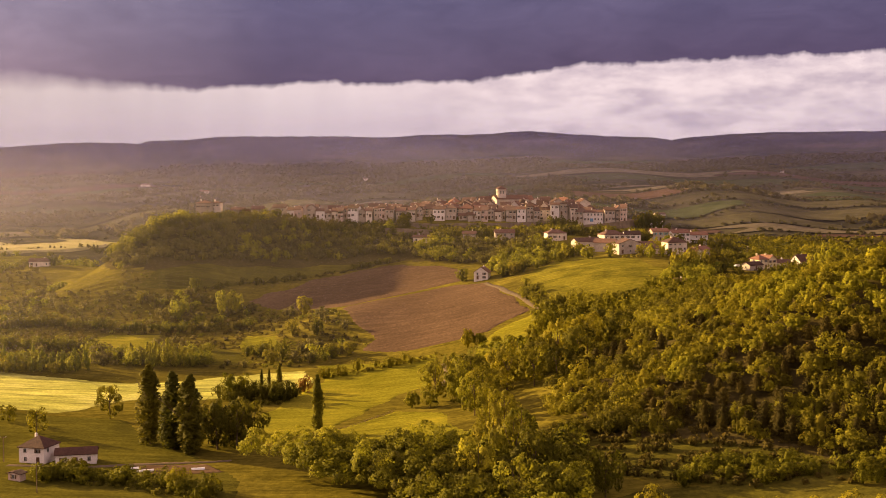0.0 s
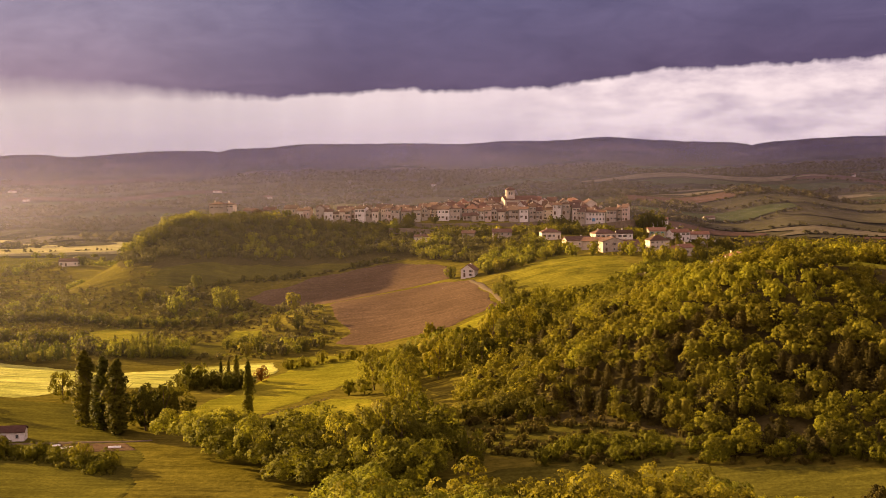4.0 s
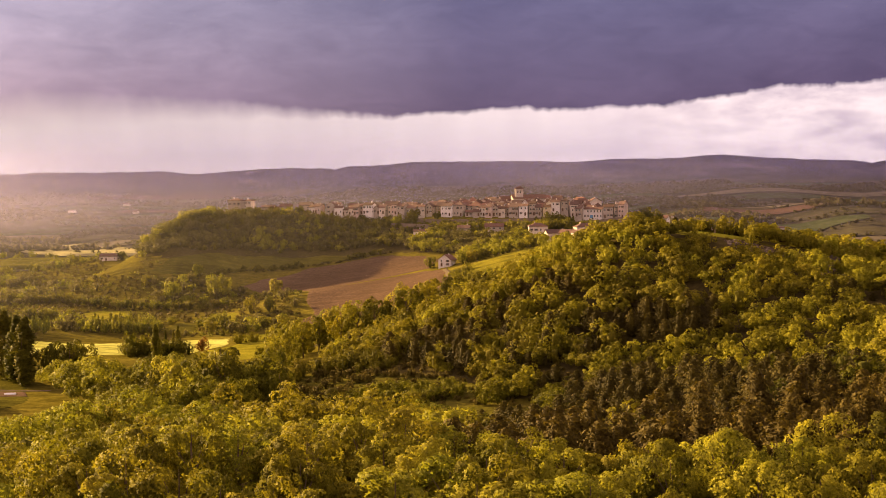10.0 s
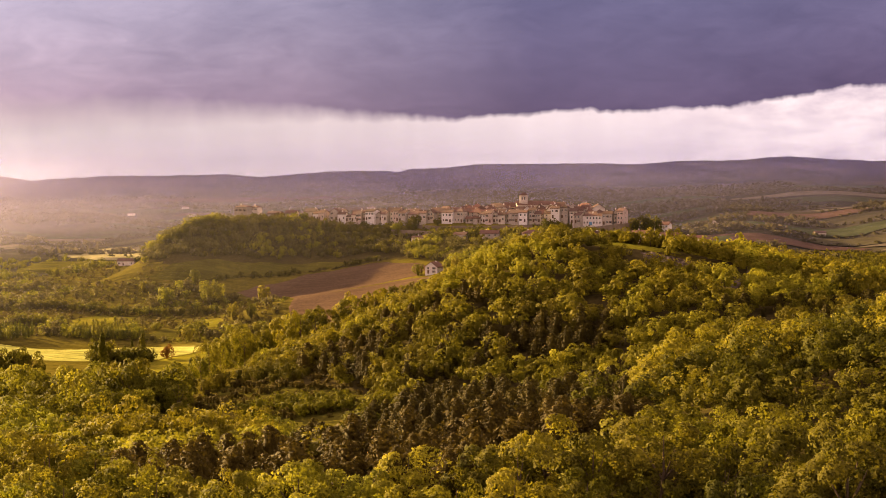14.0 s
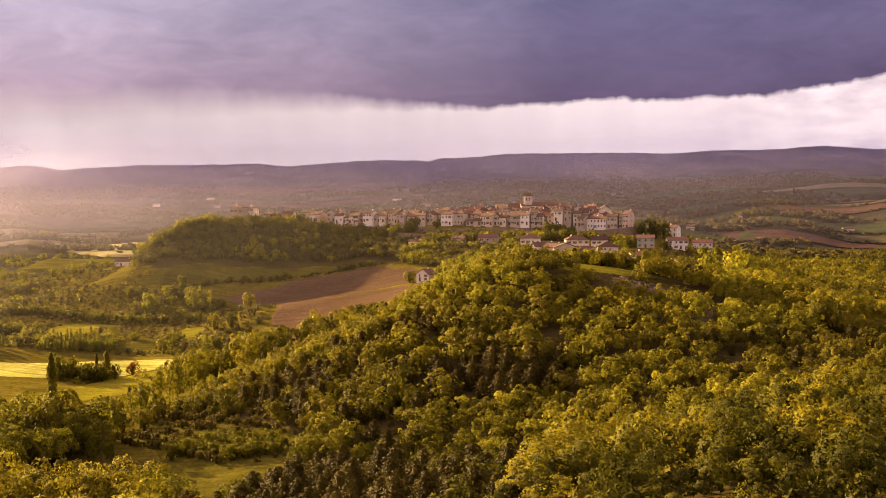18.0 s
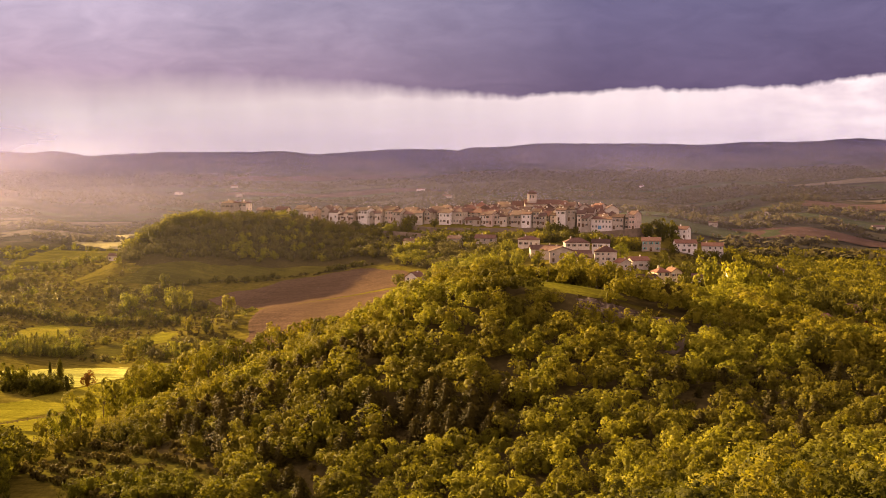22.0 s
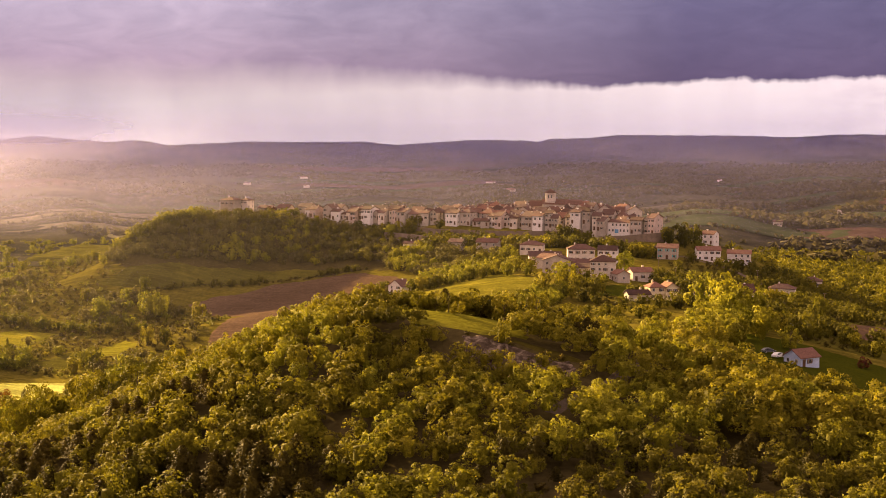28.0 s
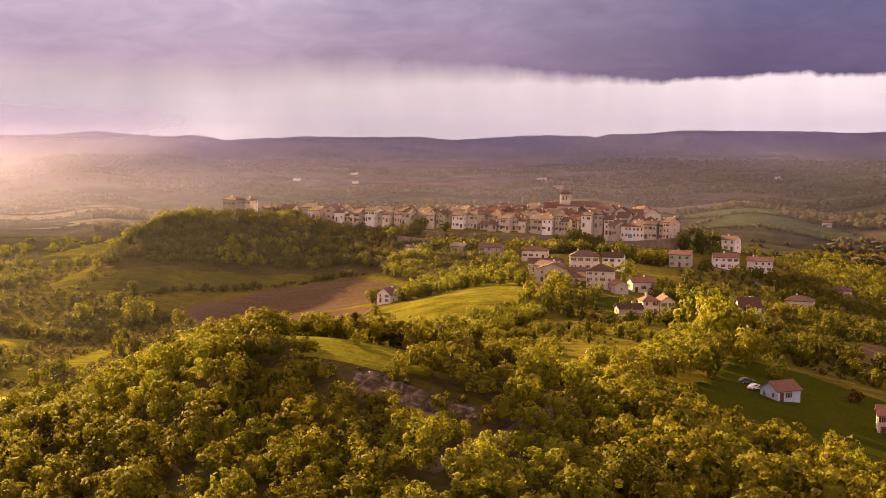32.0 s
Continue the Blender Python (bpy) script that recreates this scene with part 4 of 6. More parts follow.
# front row of the old village: x, width, base, eave heights, floors, columns, wall
FRONT_WEST = [(-137.8, 9.1, 51.8, 59.4, 2, 3, 3), (-126.9, 6.0, 51.4, 60.4, 3, 1, 2), (-121.0, 5.7, 50.7, 57.1, 2, 2, 3), (-115.5, 5.3, 50.7, 57.4, 2, 2, 1),
              (-108.7, 7.5, 50.7, 58.9, 3, 3, 1), (-103.3, 3.4, 51.1, 59.3, 3, 1, 4), (-97.8, 6.8, 51.4, 59.3, 3, 3, 3), (-90.1, 8.4, 51.4, 59.0, 2, 3, 0)]
FRONT_MID = [(-80.7, 8.7, 51.0, 60.8, 3, 4, 1), (-73.5, 5.6, 50.6, 58.5, 2, 2, 2), (-66.8, 6.4, 51.5, 59.6, 2, 2, 0), (-57.4, 8.6, 51.5, 60.0, 3, 3, 1),
             (-37.2, 14.6, 49.9, 59.6, 3, 4, 3), (-22.9, 10.8, 49.9, 55.1, 2, 3, 0), (-13.0, 9.0, 49.9, 58.8, 3, 3, 3), (-7.0, 4.0, 49.9, 57.3, 3, 1, 1)]
FRONT_EAST = [(-0.6, 8.2, 50.0, 58.5, 3, 2, 1), (9.9, 12.6, 50.2, 58.4, 3, 3, 0), (20.6, 8.2, 50.2, 59.6, 3, 3, 0), (29.6, 4.8, 51.3, 61.8, 3, 1, 1),
              (38.1, 10.8, 53.0, 61.8, 3, 4, 3), (49.7, 9.3, 49.6, 58.8, 3, 3, 1), (61.0, 13.0, 48.3, 57.6, 3, 5, 3), (71.3, 6.6, 48.6, 58.6, 3, 2, 5), (78.9, 8.1, 48.6, 58.9, 3, 3, 2)]
i = 0
for row in (FRONT_WEST, FRONT_MID, FRONT_EAST):
    for x, w, base, eave, fl, cols, k in row:
        shrink = 0.66 if row is FRONT_EAST else 0.56
        blue = abs(x - 61) < 1
        halves = ((x, w, k),) if w < 7.5 or blue else ((x - w * 0.24, w * 0.53, k), (x + w * 0.265, w * 0.46, (k + 1 + i % 3) % 6))
        for hx, hw, hk in halves:
            i += 1
            set_back = (14.0 if abs(x - 29.6) < 1 else 0.0) + (i * 53 % 7) * 0.8
            tall = (eave - base) * (shrink + 0.07 * (i * 31 % 5) - 0.06)
            house(hx, -56 + set_back, hw, 9 + i % 4, tall, f"tall {TELL[WALLS[hk]]} village house under old clay tiles", WALLS[hk], (M_TILE, M_TILE_DARK, M_TILE, M_TILE_WORN)[i % 4],
                  ("gable", "gable", "gable", "gable_y", "gable", "hip", "gable")[i % 7], 1.4 + 0.25 * (i % 4), rot=(-6 + (i * 29 % 13)) * 1.6, z=base, floors=max(1, int(tall / 2.6)), cols=max(2, int(hw / 2.1)), side=3,
                  shutters="blue" if blue else "some", group="houses along the village edge", win=(0.85, 1.3))

# houses behind, climbing towards the church
g = random.Random(11)
for row, (y, up) in enumerate(((-41, 56.2), (-26, 58.6), (-10, 60.6), (8, 60.4))):
    x = -62 + 14 * (row == 3) - 8 * (row == 0)
    while x < 70 - 0.305 * (y + 58):
        w = g.uniform(5.5, 9.5)
        if not (abs(x + w / 2) < 8 and row == 2):
            dip = 0.0009 * (x + w / 2 - 8) ** 2
            k = g.randrange(6)
            e = up - dip + g.uniform(-1.2, 1.2)
            base = float(height(x + w / 2, y))
            house(x + w / 2, y + g.uniform(-3, 3), w - 0.3, g.uniform(8, 11), max(5.0, e - base), f"{TELL[WALLS[k]]} house packed among the village roofs", WALLS[k], g.choice((M_TILE, M_TILE, M_TILE_WORN, M_TILE_NEW, M_TILE_DARK)),
                  g.choice(("gable", "gable", "gable_y", "hip")), g.uniform(2.0, 3.0), rot=g.uniform(-22, 22), floors=3, cols=2, side=1, shutters="some", group="houses in the old village", door=False)
        x += w + g.uniform(0, 2.5)
for x, y, w, e in ((-150, -42, 9, 57.5), (-165, -44, 8, 56.5), (-128, -40, 8, 57.2), (-112, -42, 10, 56.6), (-98, -40, 9, 57.4), (-85, -42, 9, 58.0), (-72, -38, 9, 57.2)):
    house(x, y, w, 9, e - float(height(x, y)), "low stone house along the ridge with tiled roof", M_STONE, M_TILE, "gable", 2.0, rot=g.uniform(-8, 8), floors=2, cols=2, group="houses in the old village")

# church tower: square shaft, belfry openings, low pyramid roof
tower = tagged(new("church_tower"), "pale stone church tower with a low tiled pyramid roof", "tower")
tower.matrix_basis = pose(0, 0, 50, 0, 0, 12)
TV, TF = boxes([(-3.0, 3.0, -3.0, 3.0, -3, 18.6), (-3.25, 3.25, -3.25, 3.25, 18.6, 19.0), (-3.15, 3.15, -3.15, 3.15, 13.2, 13.5)])
link_mesh("shaft", TV, TF, M_STONE, tower)
RV, RF = roof_mesh(6.2, 6.2, 1.9, "hip", 0.5)
poly_mesh("roof", [(a, b, c + 19.2) for a, b, c in RV], RF, M_TILE, tower)
for k in range(4):
    for s in (-0.9, 0.9):
        q = pose(0, 0, 0, 0, 0, 90 * k) @ scaled(s, -3.0, 15.4, 0, 0.9, 2.2)
        f = sub("belfry_opening", ME_FRAME, tower, q)
        sub("pane", ME_PANE, f, Matrix())
church = house(6, 4, 12, 24, 10.5, "stone church nave with a broad tiled roof", M_STONE, M_TILE, "gable_y", 2.6, rot=-70, name="church", category="church", floors=1, cols=2, side=4, win=(1.0, 3.0), shutters="none", chimney=False)

# castle at the western tip
house(-198.5, -56, 10, 10, 8.6, "square pale stone manor at the tip of the hill", M_STONE, M_TILE, "hip", 1.6, z=52.5, floors=2, cols=3, side=2, name="manor", category="house", shutters="all")
house(-192.0, -48, 6, 8, 8.2, "narrow raised wing of the manor with tiled roof", M_CREAM, M_TILE, "hip", 1.2, z=52.5, floors=3, cols=2, side=2, name="manor", category="house")
house(-178, -46, 9, 6, 4.2, "long low outbuilding beside the manor garden", M_STONE, M_TILE, "gable", 1.4, z=52.0, floors=1, cols=3, name="outbuilding", category="house")


def rampart(name, pts, top, mat, label, thick=1.2):
    """A stone retaining wall along the points, with a coping."""
    V, F = [], []
    for i, (x, y) in enumerate(pts):
        x2, y2 = pts[min(i + 1, len(pts) - 1)]
        x1, y1 = pts[max(i - 1, 0)]
        dx, dy = x2 - x1, y2 - y1
        ln = math.hypot(dx, dy)
        nx, ny = dy / ln * thick / 2, -dx / ln * thick / 2
        z0, z1 = float(height(x, y)) - 4, top[i]
        V += [(x + nx * 1.3, y + ny * 1.3, z0), (x + nx, y + ny, z1), (x - nx, y - ny, z1), (x - nx, y - ny, z0)]
    for i in range(len(pts) - 1):
        a, b = 4 * i, 4 * i + 4
        F += [(a, b, b + 1, a + 1), (a + 1, b + 1, b + 2, a + 2), (a + 2, b + 2, b + 3, a + 3)]
    F += [(0, 1, 2, 3), tuple(4 * (len(pts) - 1) + k for k in (3, 2, 1, 0))]
    return tagged(poly_mesh(name, V, F, mat), label, "wall", kind="structure")


M_RAMPART = plaster("old_rampart_stone", (0.24, 0.185, 0.145), 0.6)
rampart("wall_1", [(-62, -66), (-45, -70), (-30, -72), (-12, -71), (8, -70), (30, -67), (42, -64)], [48.6, 47.6, 48.0, 48.0, 48.4, 49.2, 49.8], M_RAMPART, "high old stone rampart below the village houses")
rampart("wall_2", [(52, -68), (66, -67), (84, -64), (90, -58)], [46.8, 47.6, 49.6, 50.0], M_RAMPART, "stone retaining wall beside the village car park")
rampart("wall_3", [(-196, -66), (-184, -68), (-168, -66)], [52.6, 52.6, 52.2], M_RAMPART, "pale garden wall of the manor")
rampart("wall_4", [(-75, -80), (-55, -84), (-38, -86)], [45.5, 45.0, 44.0], M_RAMPART, "lower stone terrace wall among trees")

# hamlet and suburb
house(65.5, -140, 13.4, 9, 6.6, "two-storey cream house with a hipped clay roof", M_CREAM, M_TILE, "hip", 2.2, rot=22, floors=2, cols=4, side=3, shutters="all")
house(78, -134, 9.5, 8, 6.2, "pale plastered house behind the hamlet", M_WHITE, M_TILE_DARK, "gable", 1.9, rot=10, floors=2, cols=3)
house(95, -198, 11.0, 10, 7.4, "square three-storey house with a dark hipped roof", M_CREAM, M_TILE_DARK, "hip", 2.4, rot=14, floors=3, cols=4, side=3, win=(0.9, 1.15))
house(70, -189, 13, 10, 5.6, "stone farm building with broad tiled roof", M_STONE, M_TILE, "gable_y", 2.3, rot=16, floors=2, cols=3)
house(80, -186, 9, 8, 4.2, "lower stone barn adjoining the farm", M_STONE, M_TILE, "gable", 1.8, rot=16, floors=1, cols=2)
house(83, -194, 8, 6, 3.2, "low lean-to barn with open front", M_STONE, M_TILE_DARK, "lean", 1.2, rot=14, floors=1, cols=1, chimney=False)
house(50, -150, 16, 8, 4.2, "long tiled barn roof in the hamlet", M_STONE, M_TILE, "gable", 2.0, rot=24, floors=1, cols=3)
house(60, -168, 12, 9, 4.8, "stone barn with weathered tiles", M_STONE, M_TILE, "gable", 2.0, rot=-20, floors=1, cols=2)
house(33, -122, 12.0, 9, 4.2, "low hall with a wide hipped roof", M_CREAM, M_TILE, "hip", 1.8, rot=12, floors=1, cols=4)
house(110, -190, 9.8, 7, 4.2, "small gabled cream house with pale tiles", M_CREAM, M_TILE_NEW, "gable", 1.7, rot=38, floors=1, cols=3)
house(105, -204, 7, 6, 3.6, "small tiled outbuilding with a sunlit roof slope", M_STONE, M_TILE_NEW, "gable", 1.6, rot=-50, floors=1, cols=2)
house(-20, -99, 8.1, 7, 4.6, "small stone house under the rampart", M_STONE, M_TILE, "gable", 1.6, floors=1, cols=2)
house(2, -107, 12, 7, 5.4, "stone house half hidden by trees below the rampart", M_STONE, M_TILE, "gable", 1.8, rot=6, floors=2, cols=3)
house(-50, -92, 12, 5, 3.4, "low plastered outbuilding below the terrace", M_CREAM, M_TILE, "gable", 1.2, floors=1, cols=3)
house(99, -96, 10.5, 9, 6.0, "two-storey grey house with turquoise shutters", M_STONE, M_TILE_NEW, "gable", 1.7, rot=10, floors=2, cols=3, shutters="teal")
house(114.5, -71, 12.5, 9, 5.6, "white two-storey house with orange roof", M_WHITE, M_TILE_NEW, "gable", 1.8, rot=22, floors=2, cols=4, side=2)
house(128.6, -57, 12.4, 9, 5.4, "white two-storey house with balcony and orange roof", M_WHITE, M_TILE_NEW, "gable", 1.7, rot=10, floors=2, cols=4, side=2)
house(105, -28, 10, 8, 5.8, "pale house among trees at the village edge", M_WHITE, M_TILE, "gable", 1.8, rot=-10, floors=2, cols=3)
house(162, -20, 11, 8, 4.0, "distant bungalow with brown roof", M_CREAM, M_TILE, "hip", 1.8, rot=5, floors=1, cols=3)
house(164, -132, 12, 8, 4.0, "long cream bungalow beside the lane", M_CREAM, M_TILE, "hip", 1.8, rot=4, floors=1, cols=4)
house(131.5, -246, 6.2, 6.5, 5.2, "yellow plastered house with white front and terracotta roof", M_YELLOW, M_TILE_NEW, "hip", 1.8, rot=35, floors=2, cols=2)
house(136.5, -242, 5.8, 7.5, 5.2, "yellow plastered wing with a gabled roof", M_YELLOW, M_TILE_NEW, "gable_y", 1.9, rot=35, floors=2, cols=2, side=2)
house(126.5, -254, 9, 6, 2.6, "low garage with a brown tiled roof", M_STONE, M_TILE_DARK, "gable", 1.4, rot=35, floors=1, cols=1, win=(1.2, 1.2))
house(147, -224, 9, 7, 3.0, "white bungalow with a low roof", M_WHITE, M_TILE, "gable", 1.4, rot=10, floors=1, cols=3)
house(160.7, -213, 8.4, 8, 4.6, "white gabled house with a steep brown roof", M_WHITE, M_TILE_DARK, "gable", 3.2, rot=28, floors=2, cols=2, side=1)
house(177, -282, 9.0, 7, 2.6, "low bungalow with pale orange tiles", M_PINK, M_TILE_NEW, "hip", 1.6, rot=8, floors=1, cols=3)
house(210, -382, 7.4, 6.4, 2.7, "pale blue-grey bungalow with clean terracotta tiles", M_GREYBLUE, M_TILE_NEW, "gable", 1.9, rot=55, floors=1, cols=3, side=2, chimney=False)
house(238, -390, 7, 7, 4.8, "rose plastered two-storey house by the meadow", M_PINK, M_TILE_NEW, "gable", 1.8, rot=12, floors=2, cols=3, side=2)
house(242, -395, 5, 4, 2.6, "small rose plastered annexe", M_PINK, M_TILE, "gable", 1.3, rot=12, floors=1, cols=1)
house(84, -302, 6, 5, 2.6, "small stone house at the wood's edge", M_CREAM, M_TILE_DARK, "gable", 1.6, rot=-15, floors=1, cols=2)
house(-10.5, -191, 8.0, 8.5, 4.0, "white farmhouse with a bright gable alone on the field edge", M_WHITE, M_TILE, "gable_y", 2.9, rot=-10, floors=2, cols=2, side=2, name="farmhouse")
house(-142, -520, 8.6, 8.6, 5.2, "square white farmhouse with a brown pyramid roof", M_WHITE, M_TILE_DARK, "hip", 2.6, rot=-12, floors=2, cols=2, side=2, name="farmhouse")
house(-130, -521, 12, 6, 3.2, "low white wing of the farmhouse", M_WHITE, M_TILE_DARK, "gable", 1.4, rot=14, floors=1, cols=3, name="farmhouse", chimney=False)
house(-139, -546, 4.2, 2.6, 2.2, "small pink garden shed with a flat-pitched roof", M_PINK, M_TILE_DARK, "gable_y", 0.5, rot=-20, floors=1, cols=1, side=0, name="shed", category="shed", chimney=False, door=False)

house(-338, 15, 14, 8, 3.6, "low cream farmhouse alone on the western slope", M_CREAM, M_TILE, "gable", 1.9, rot=10, floors=1, cols=4, name="farmhouse")

# ---------------------------------------------------------------- single trees
for hx, hy, hr in ((-5, -60, 16), (30, -62, 14), (66, -62, 16)):
    BUILT.append((hx, hy, hr))
NEAR = {}


def tree(kind, x, y, tall, label, wide=None, mat=None, group="", name="tree", fine=1.0):
    """One tree: trunk and crown; alike trees share their meshes."""
    s, t0, w0, m0 = SPECIES[kind]
    mat = mat or m0
    v = int(abs(x * 3 + y * 5)) % 4
    key = (kind, mat.name, v, fine)
    if key not in NEAR:
        V, F = crown_mesh(900 + v * 7 + len(NEAR), t0, w0, int((2300 if kind not in ("shrub", "poplar", "cypress") else {"shrub": 900, "poplar": 6500, "cypress": 1500}[kind]) * fine), (0.47 if kind != "shrub" else 0.36) / math.sqrt(fine) * (1.35 if kind == "poplar" else 1), s, True)
        TV, TF = trunk_mesh(v + 3, t0, 0.24 if kind != "shrub" else 0.07)
        NEAR[key] = (shared("crown", V, F, mat), shared("trunk", TV, TF, M_BARK))
    cr, tr = NEAR[key]
    root = new(name)
    k = tall / t0
    kw = (wide / w0) if wide else k
    root.matrix_basis = pose(x, y, float(height(x, y)) - 0.1, 0, 0, (x * 37 + y * 11) % 360) @ Matrix.Diagonal((kw, kw, k, 1))
    tagged(root, label, name, group)
    sub("trunk", tr, root, Matrix())
    sub("crown", cr, root, Matrix())
    return root


for x, y, h in ((-116, -490, 27), (-106, -498, 26), (-99, -504, 26)):
    tree("poplar", x, y, h, "tall dark Lombardy poplar in a row of three", 9.4, M_DARK, group="poplars by the farm")
tree("poplar", -63, -470, 21, "lone slender poplar standing in the open meadow", 4.6, M_OAK)
tree("poplar", -90, -392, 13, "young poplar beside the garden hedge", 3.5, M_OAK)
for x, y, h in ((-98, -388, 10.5), (-95.5, -385, 10.5)):
    tree("cypress", x, y, h, "narrow dark cypress in a garden", 1.7, group="cypresses in the garden", name="cypress")
CLUMPS_A = [("dark_tree", -92, -496, 18), ("dark_tree", -86, -496, 17), ("dark_tree", -82, -491, 16), ("dark_tree", -97, -488, 14), ("dark_tree", -90, -488, 15), ("dark_tree", -88, -410, 9), ("dark_tree", -92, -404, 8), ("dark_tree", -84, -405, 8),
            ("oak", -142, -449, 14), ("oak", -157, -482, 10), ("oak", -174, -463, 7), ("oak", -123, -541, 7), ("oak", -89, -557, 8), ("oak", -79, -560, 6), ("oak", -104, -398, 10), ("oak", -108, -402, 11)]
CLUMPS_B = [("oak", -15, -334, 10), ("oak", -9, -336, 7), ("oak", -2, -343, 6), ("oak", 18, -359, 17), ("oak", 14, -364, 12), ("dark_tree", 4, -348, 6), ("oak", -20, -376, 10), ("oak", -17, -395, 11), ("oak", -16, -412, 13), ("oak", -17, -428, 13),
            ("oak", -15, -442, 14), ("pale_tree", -11, -458, 14), ("oak", -9, -471, 15), ("oak", -4, -485, 14), ("oak", -26, -441, 8), ("oak", -33, -436, 7), ("oak", 1, -504, 15), ("oak", -5, -513, 10), ("oak", 6, -520, 13)]
CLUMPS_C = [("oak", -1, -551, 20), ("oak", 3, -563, 22), ("dark_tree", 9, -571, 20), ("pale_tree", -6, -578, 19), ("pale_tree", 5, -590, 18), ("oak", 27, -575, 14), ("pale_tree", 16, -600, 14), ("oak", -105, -225, 12), ("oak", -105, -267, 10), ("oak", -92, -271, 10), ("pale_tree", -176, -214, 14),
            ("pale_tree", -153, -202, 16), ("pale_tree", -149, -198, 13), ("oak", -177, -174, 10), ("oak", -204, -192, 8), ("oak", -103, -309, 11), ("oak", -107, -315, 8), ("oak", -79, -311, 8), ("oak", -71, -307, 7), ("dark_tree", -228, -128, 9)]
CLUMPS_D = [("pale_tree", 158, -281, 17), ("pale_tree", 174, -310, 19), ("pale_tree", 182, -316, 17), ("pale_tree", 192, -342, 13), ("oak", 186, -352, 12), ("pale_tree", 178, -330, 15), ("oak", 190, -375, 10),
            ("pale_tree", 158, -256, 12), 
            ("pale_tree", 182, -471, 8), ("oak", 178, -465, 8), ("oak", 226, -326, 6), ("oak", 217, -315, 6), ("oak", 96, -254, 12), ("oak", 104, -262, 11), ("oak", 112, -262, 10), ("oak", 88, -258, 11), ("pale_tree", 96, -244, 9)]
CLUMPS_E = [("pale_tree", 36, -180, 9), ("pale_tree", 48, -196, 8), ("oak", 33, -190, 7), ("pale_tree", 44, -176, 8), ("oak", 76, -204, 7), ("oak", 60, -198, 8), ("oak", -64, -66, 8), ("oak", -38, -77, 8), ("oak", -40, -88, 6), ("dark_tree", 33, -74, 14), ("dark_tree", 41, -74, 12), ("dark_tree", 48, -71, 10), ("dark_tree", 25, -73, 9),
            ("dark_tree", 96, -56, 13), ("dark_tree", 104, -54, 13), ("oak", 90, -62, 10), ("oak", -22, -187, 8), ("oak", 1, -200, 8), ("oak", 2, -190, 7), ("oak", 7, -203, 8), ("oak", 12, -197, 7), ("oak", 196, -235, 10), ("oak", 170, -191, 8), ("oak", 181, -199, 9)]
CLUMPS_F = [("oak", 122, -468, 5), ("oak", 130, -469, 6), ("oak", 138, -468, 6), ("oak", 145, -478, 4), ("oak", 153, -468, 8), ("oak", 160, -466, 10), ("oak", 110, -470, 6), ("oak", 147, -460, 9), ("oak", 140, -461, 8), ("oak", 132, -462, 7), ("oak", 124, -461, 7), ("oak", 168, -478, 7), ("dark_tree", -182, -62, 6), ("dark_tree", -172, -52, 6), ("oak", -158, -56, 7), ("oak", -150, -58, 8), ("oak", -142, -62, 6)]
CLUMPS_G = [("oak", -133, -66, 5), ("oak", -118, -67, 4), ("dark_tree", -101, -66, 6), ("pale_tree", -88, -66, 4), ("pale_tree", -72, -79, 8), ("dark_tree", -63, -64, 8), ("oak", -66, -68, 6), ("pale_tree", -39, -74, 7), ("dark_tree", -46, -66, 6), ("oak", -28, -76, 6), ("pale_tree", -19, -85, 7), ("oak", 1, -82, 6), ("oak", 8, -80, 5),
            ("dark_tree", 14, -76, 7), ("dark_tree", 38, -76, 13), ("dark_tree", 45, -77, 11), ("oak", 53, -84, 7), ("dark_tree", 92, -66, 10), ("dark_tree", 100, -62, 12), ("oak", 108, -66, 9), ("oak", 112, -98, 6), ("oak", 126, -96, 6), ("dark_tree", 140, -82, 7), ("oak", 92, -104, 6), ("dark_tree", 128, -54, 9), ("oak", 146, -60, 8)]
for k, (x, y, h) in enumerate(((-24, -430, 16), (-12, -424, 16), (-4, -419, 18), (6, -421, 18), (14, -428, 17), (22, -418, 18), (33, -416, 18), (28, -432, 16), (2, -438, 17), (12, -446, 16), (44, -420, 15), (-14, -446, 15), (-6, -460, 15), (20, -450, 14))):
    tree("dark_tree" if k % 3 == 1 else "oak", x, y, h, "tall spreading oak on the shoulder of the wooded hill", h * 0.86, group="oaks on the hill shoulder", fine=1.4)
for kind, x, y, h in CLUMPS_G + CLUMPS_A + CLUMPS_B + CLUMPS_C + CLUMPS_D + CLUMPS_E + CLUMPS_F:
    tone = {"oak": "leafy green oak", "dark_tree": "dense dark green tree", "pale_tree": "sunlit pale green broadleaf tree"}[kind]
    size = "large" if h > 12 else "medium" if h > 7 else "small"
    tree(kind, x, y, h, f"{size} {tone} with a rounded crown", h * (0.72 if h > 8 else 0.95), fine=1.0 if y < -440 else 0.4)
tree("dark_tree", -328, 17, 8, "dense dark green tree behind a farmhouse", 9, fine=0.4)
tree("pale_tree", 96, -167, 11, "pale golden willow-like tree by the hamlet", 9, M_LIGHT)
tree("pale_tree", 88, -168, 8, "golden garden tree beside the houses", 7, M_LIGHT)
tree("pale_tree", -72, -77, 8, "bright yellow-green tree under the rampart", 6, M_LIGHT)
tree("pale_tree", 202, -352, 7.5, "bright yellow flowering tree beside the bungalow", 7, M_LIGHT)
M_OCHRE = foliage("ochre_leaves", (0.10, 0.055, 0.012), (0.15, 0.08, 0.016), (0.20, 0.11, 0.022), 0.35)
M_RED = foliage("copper_leaves", (0.05, 0.014, 0.010), (0.075, 0.02, 0.014), (0.10, 0.03, 0.018), 0.25)
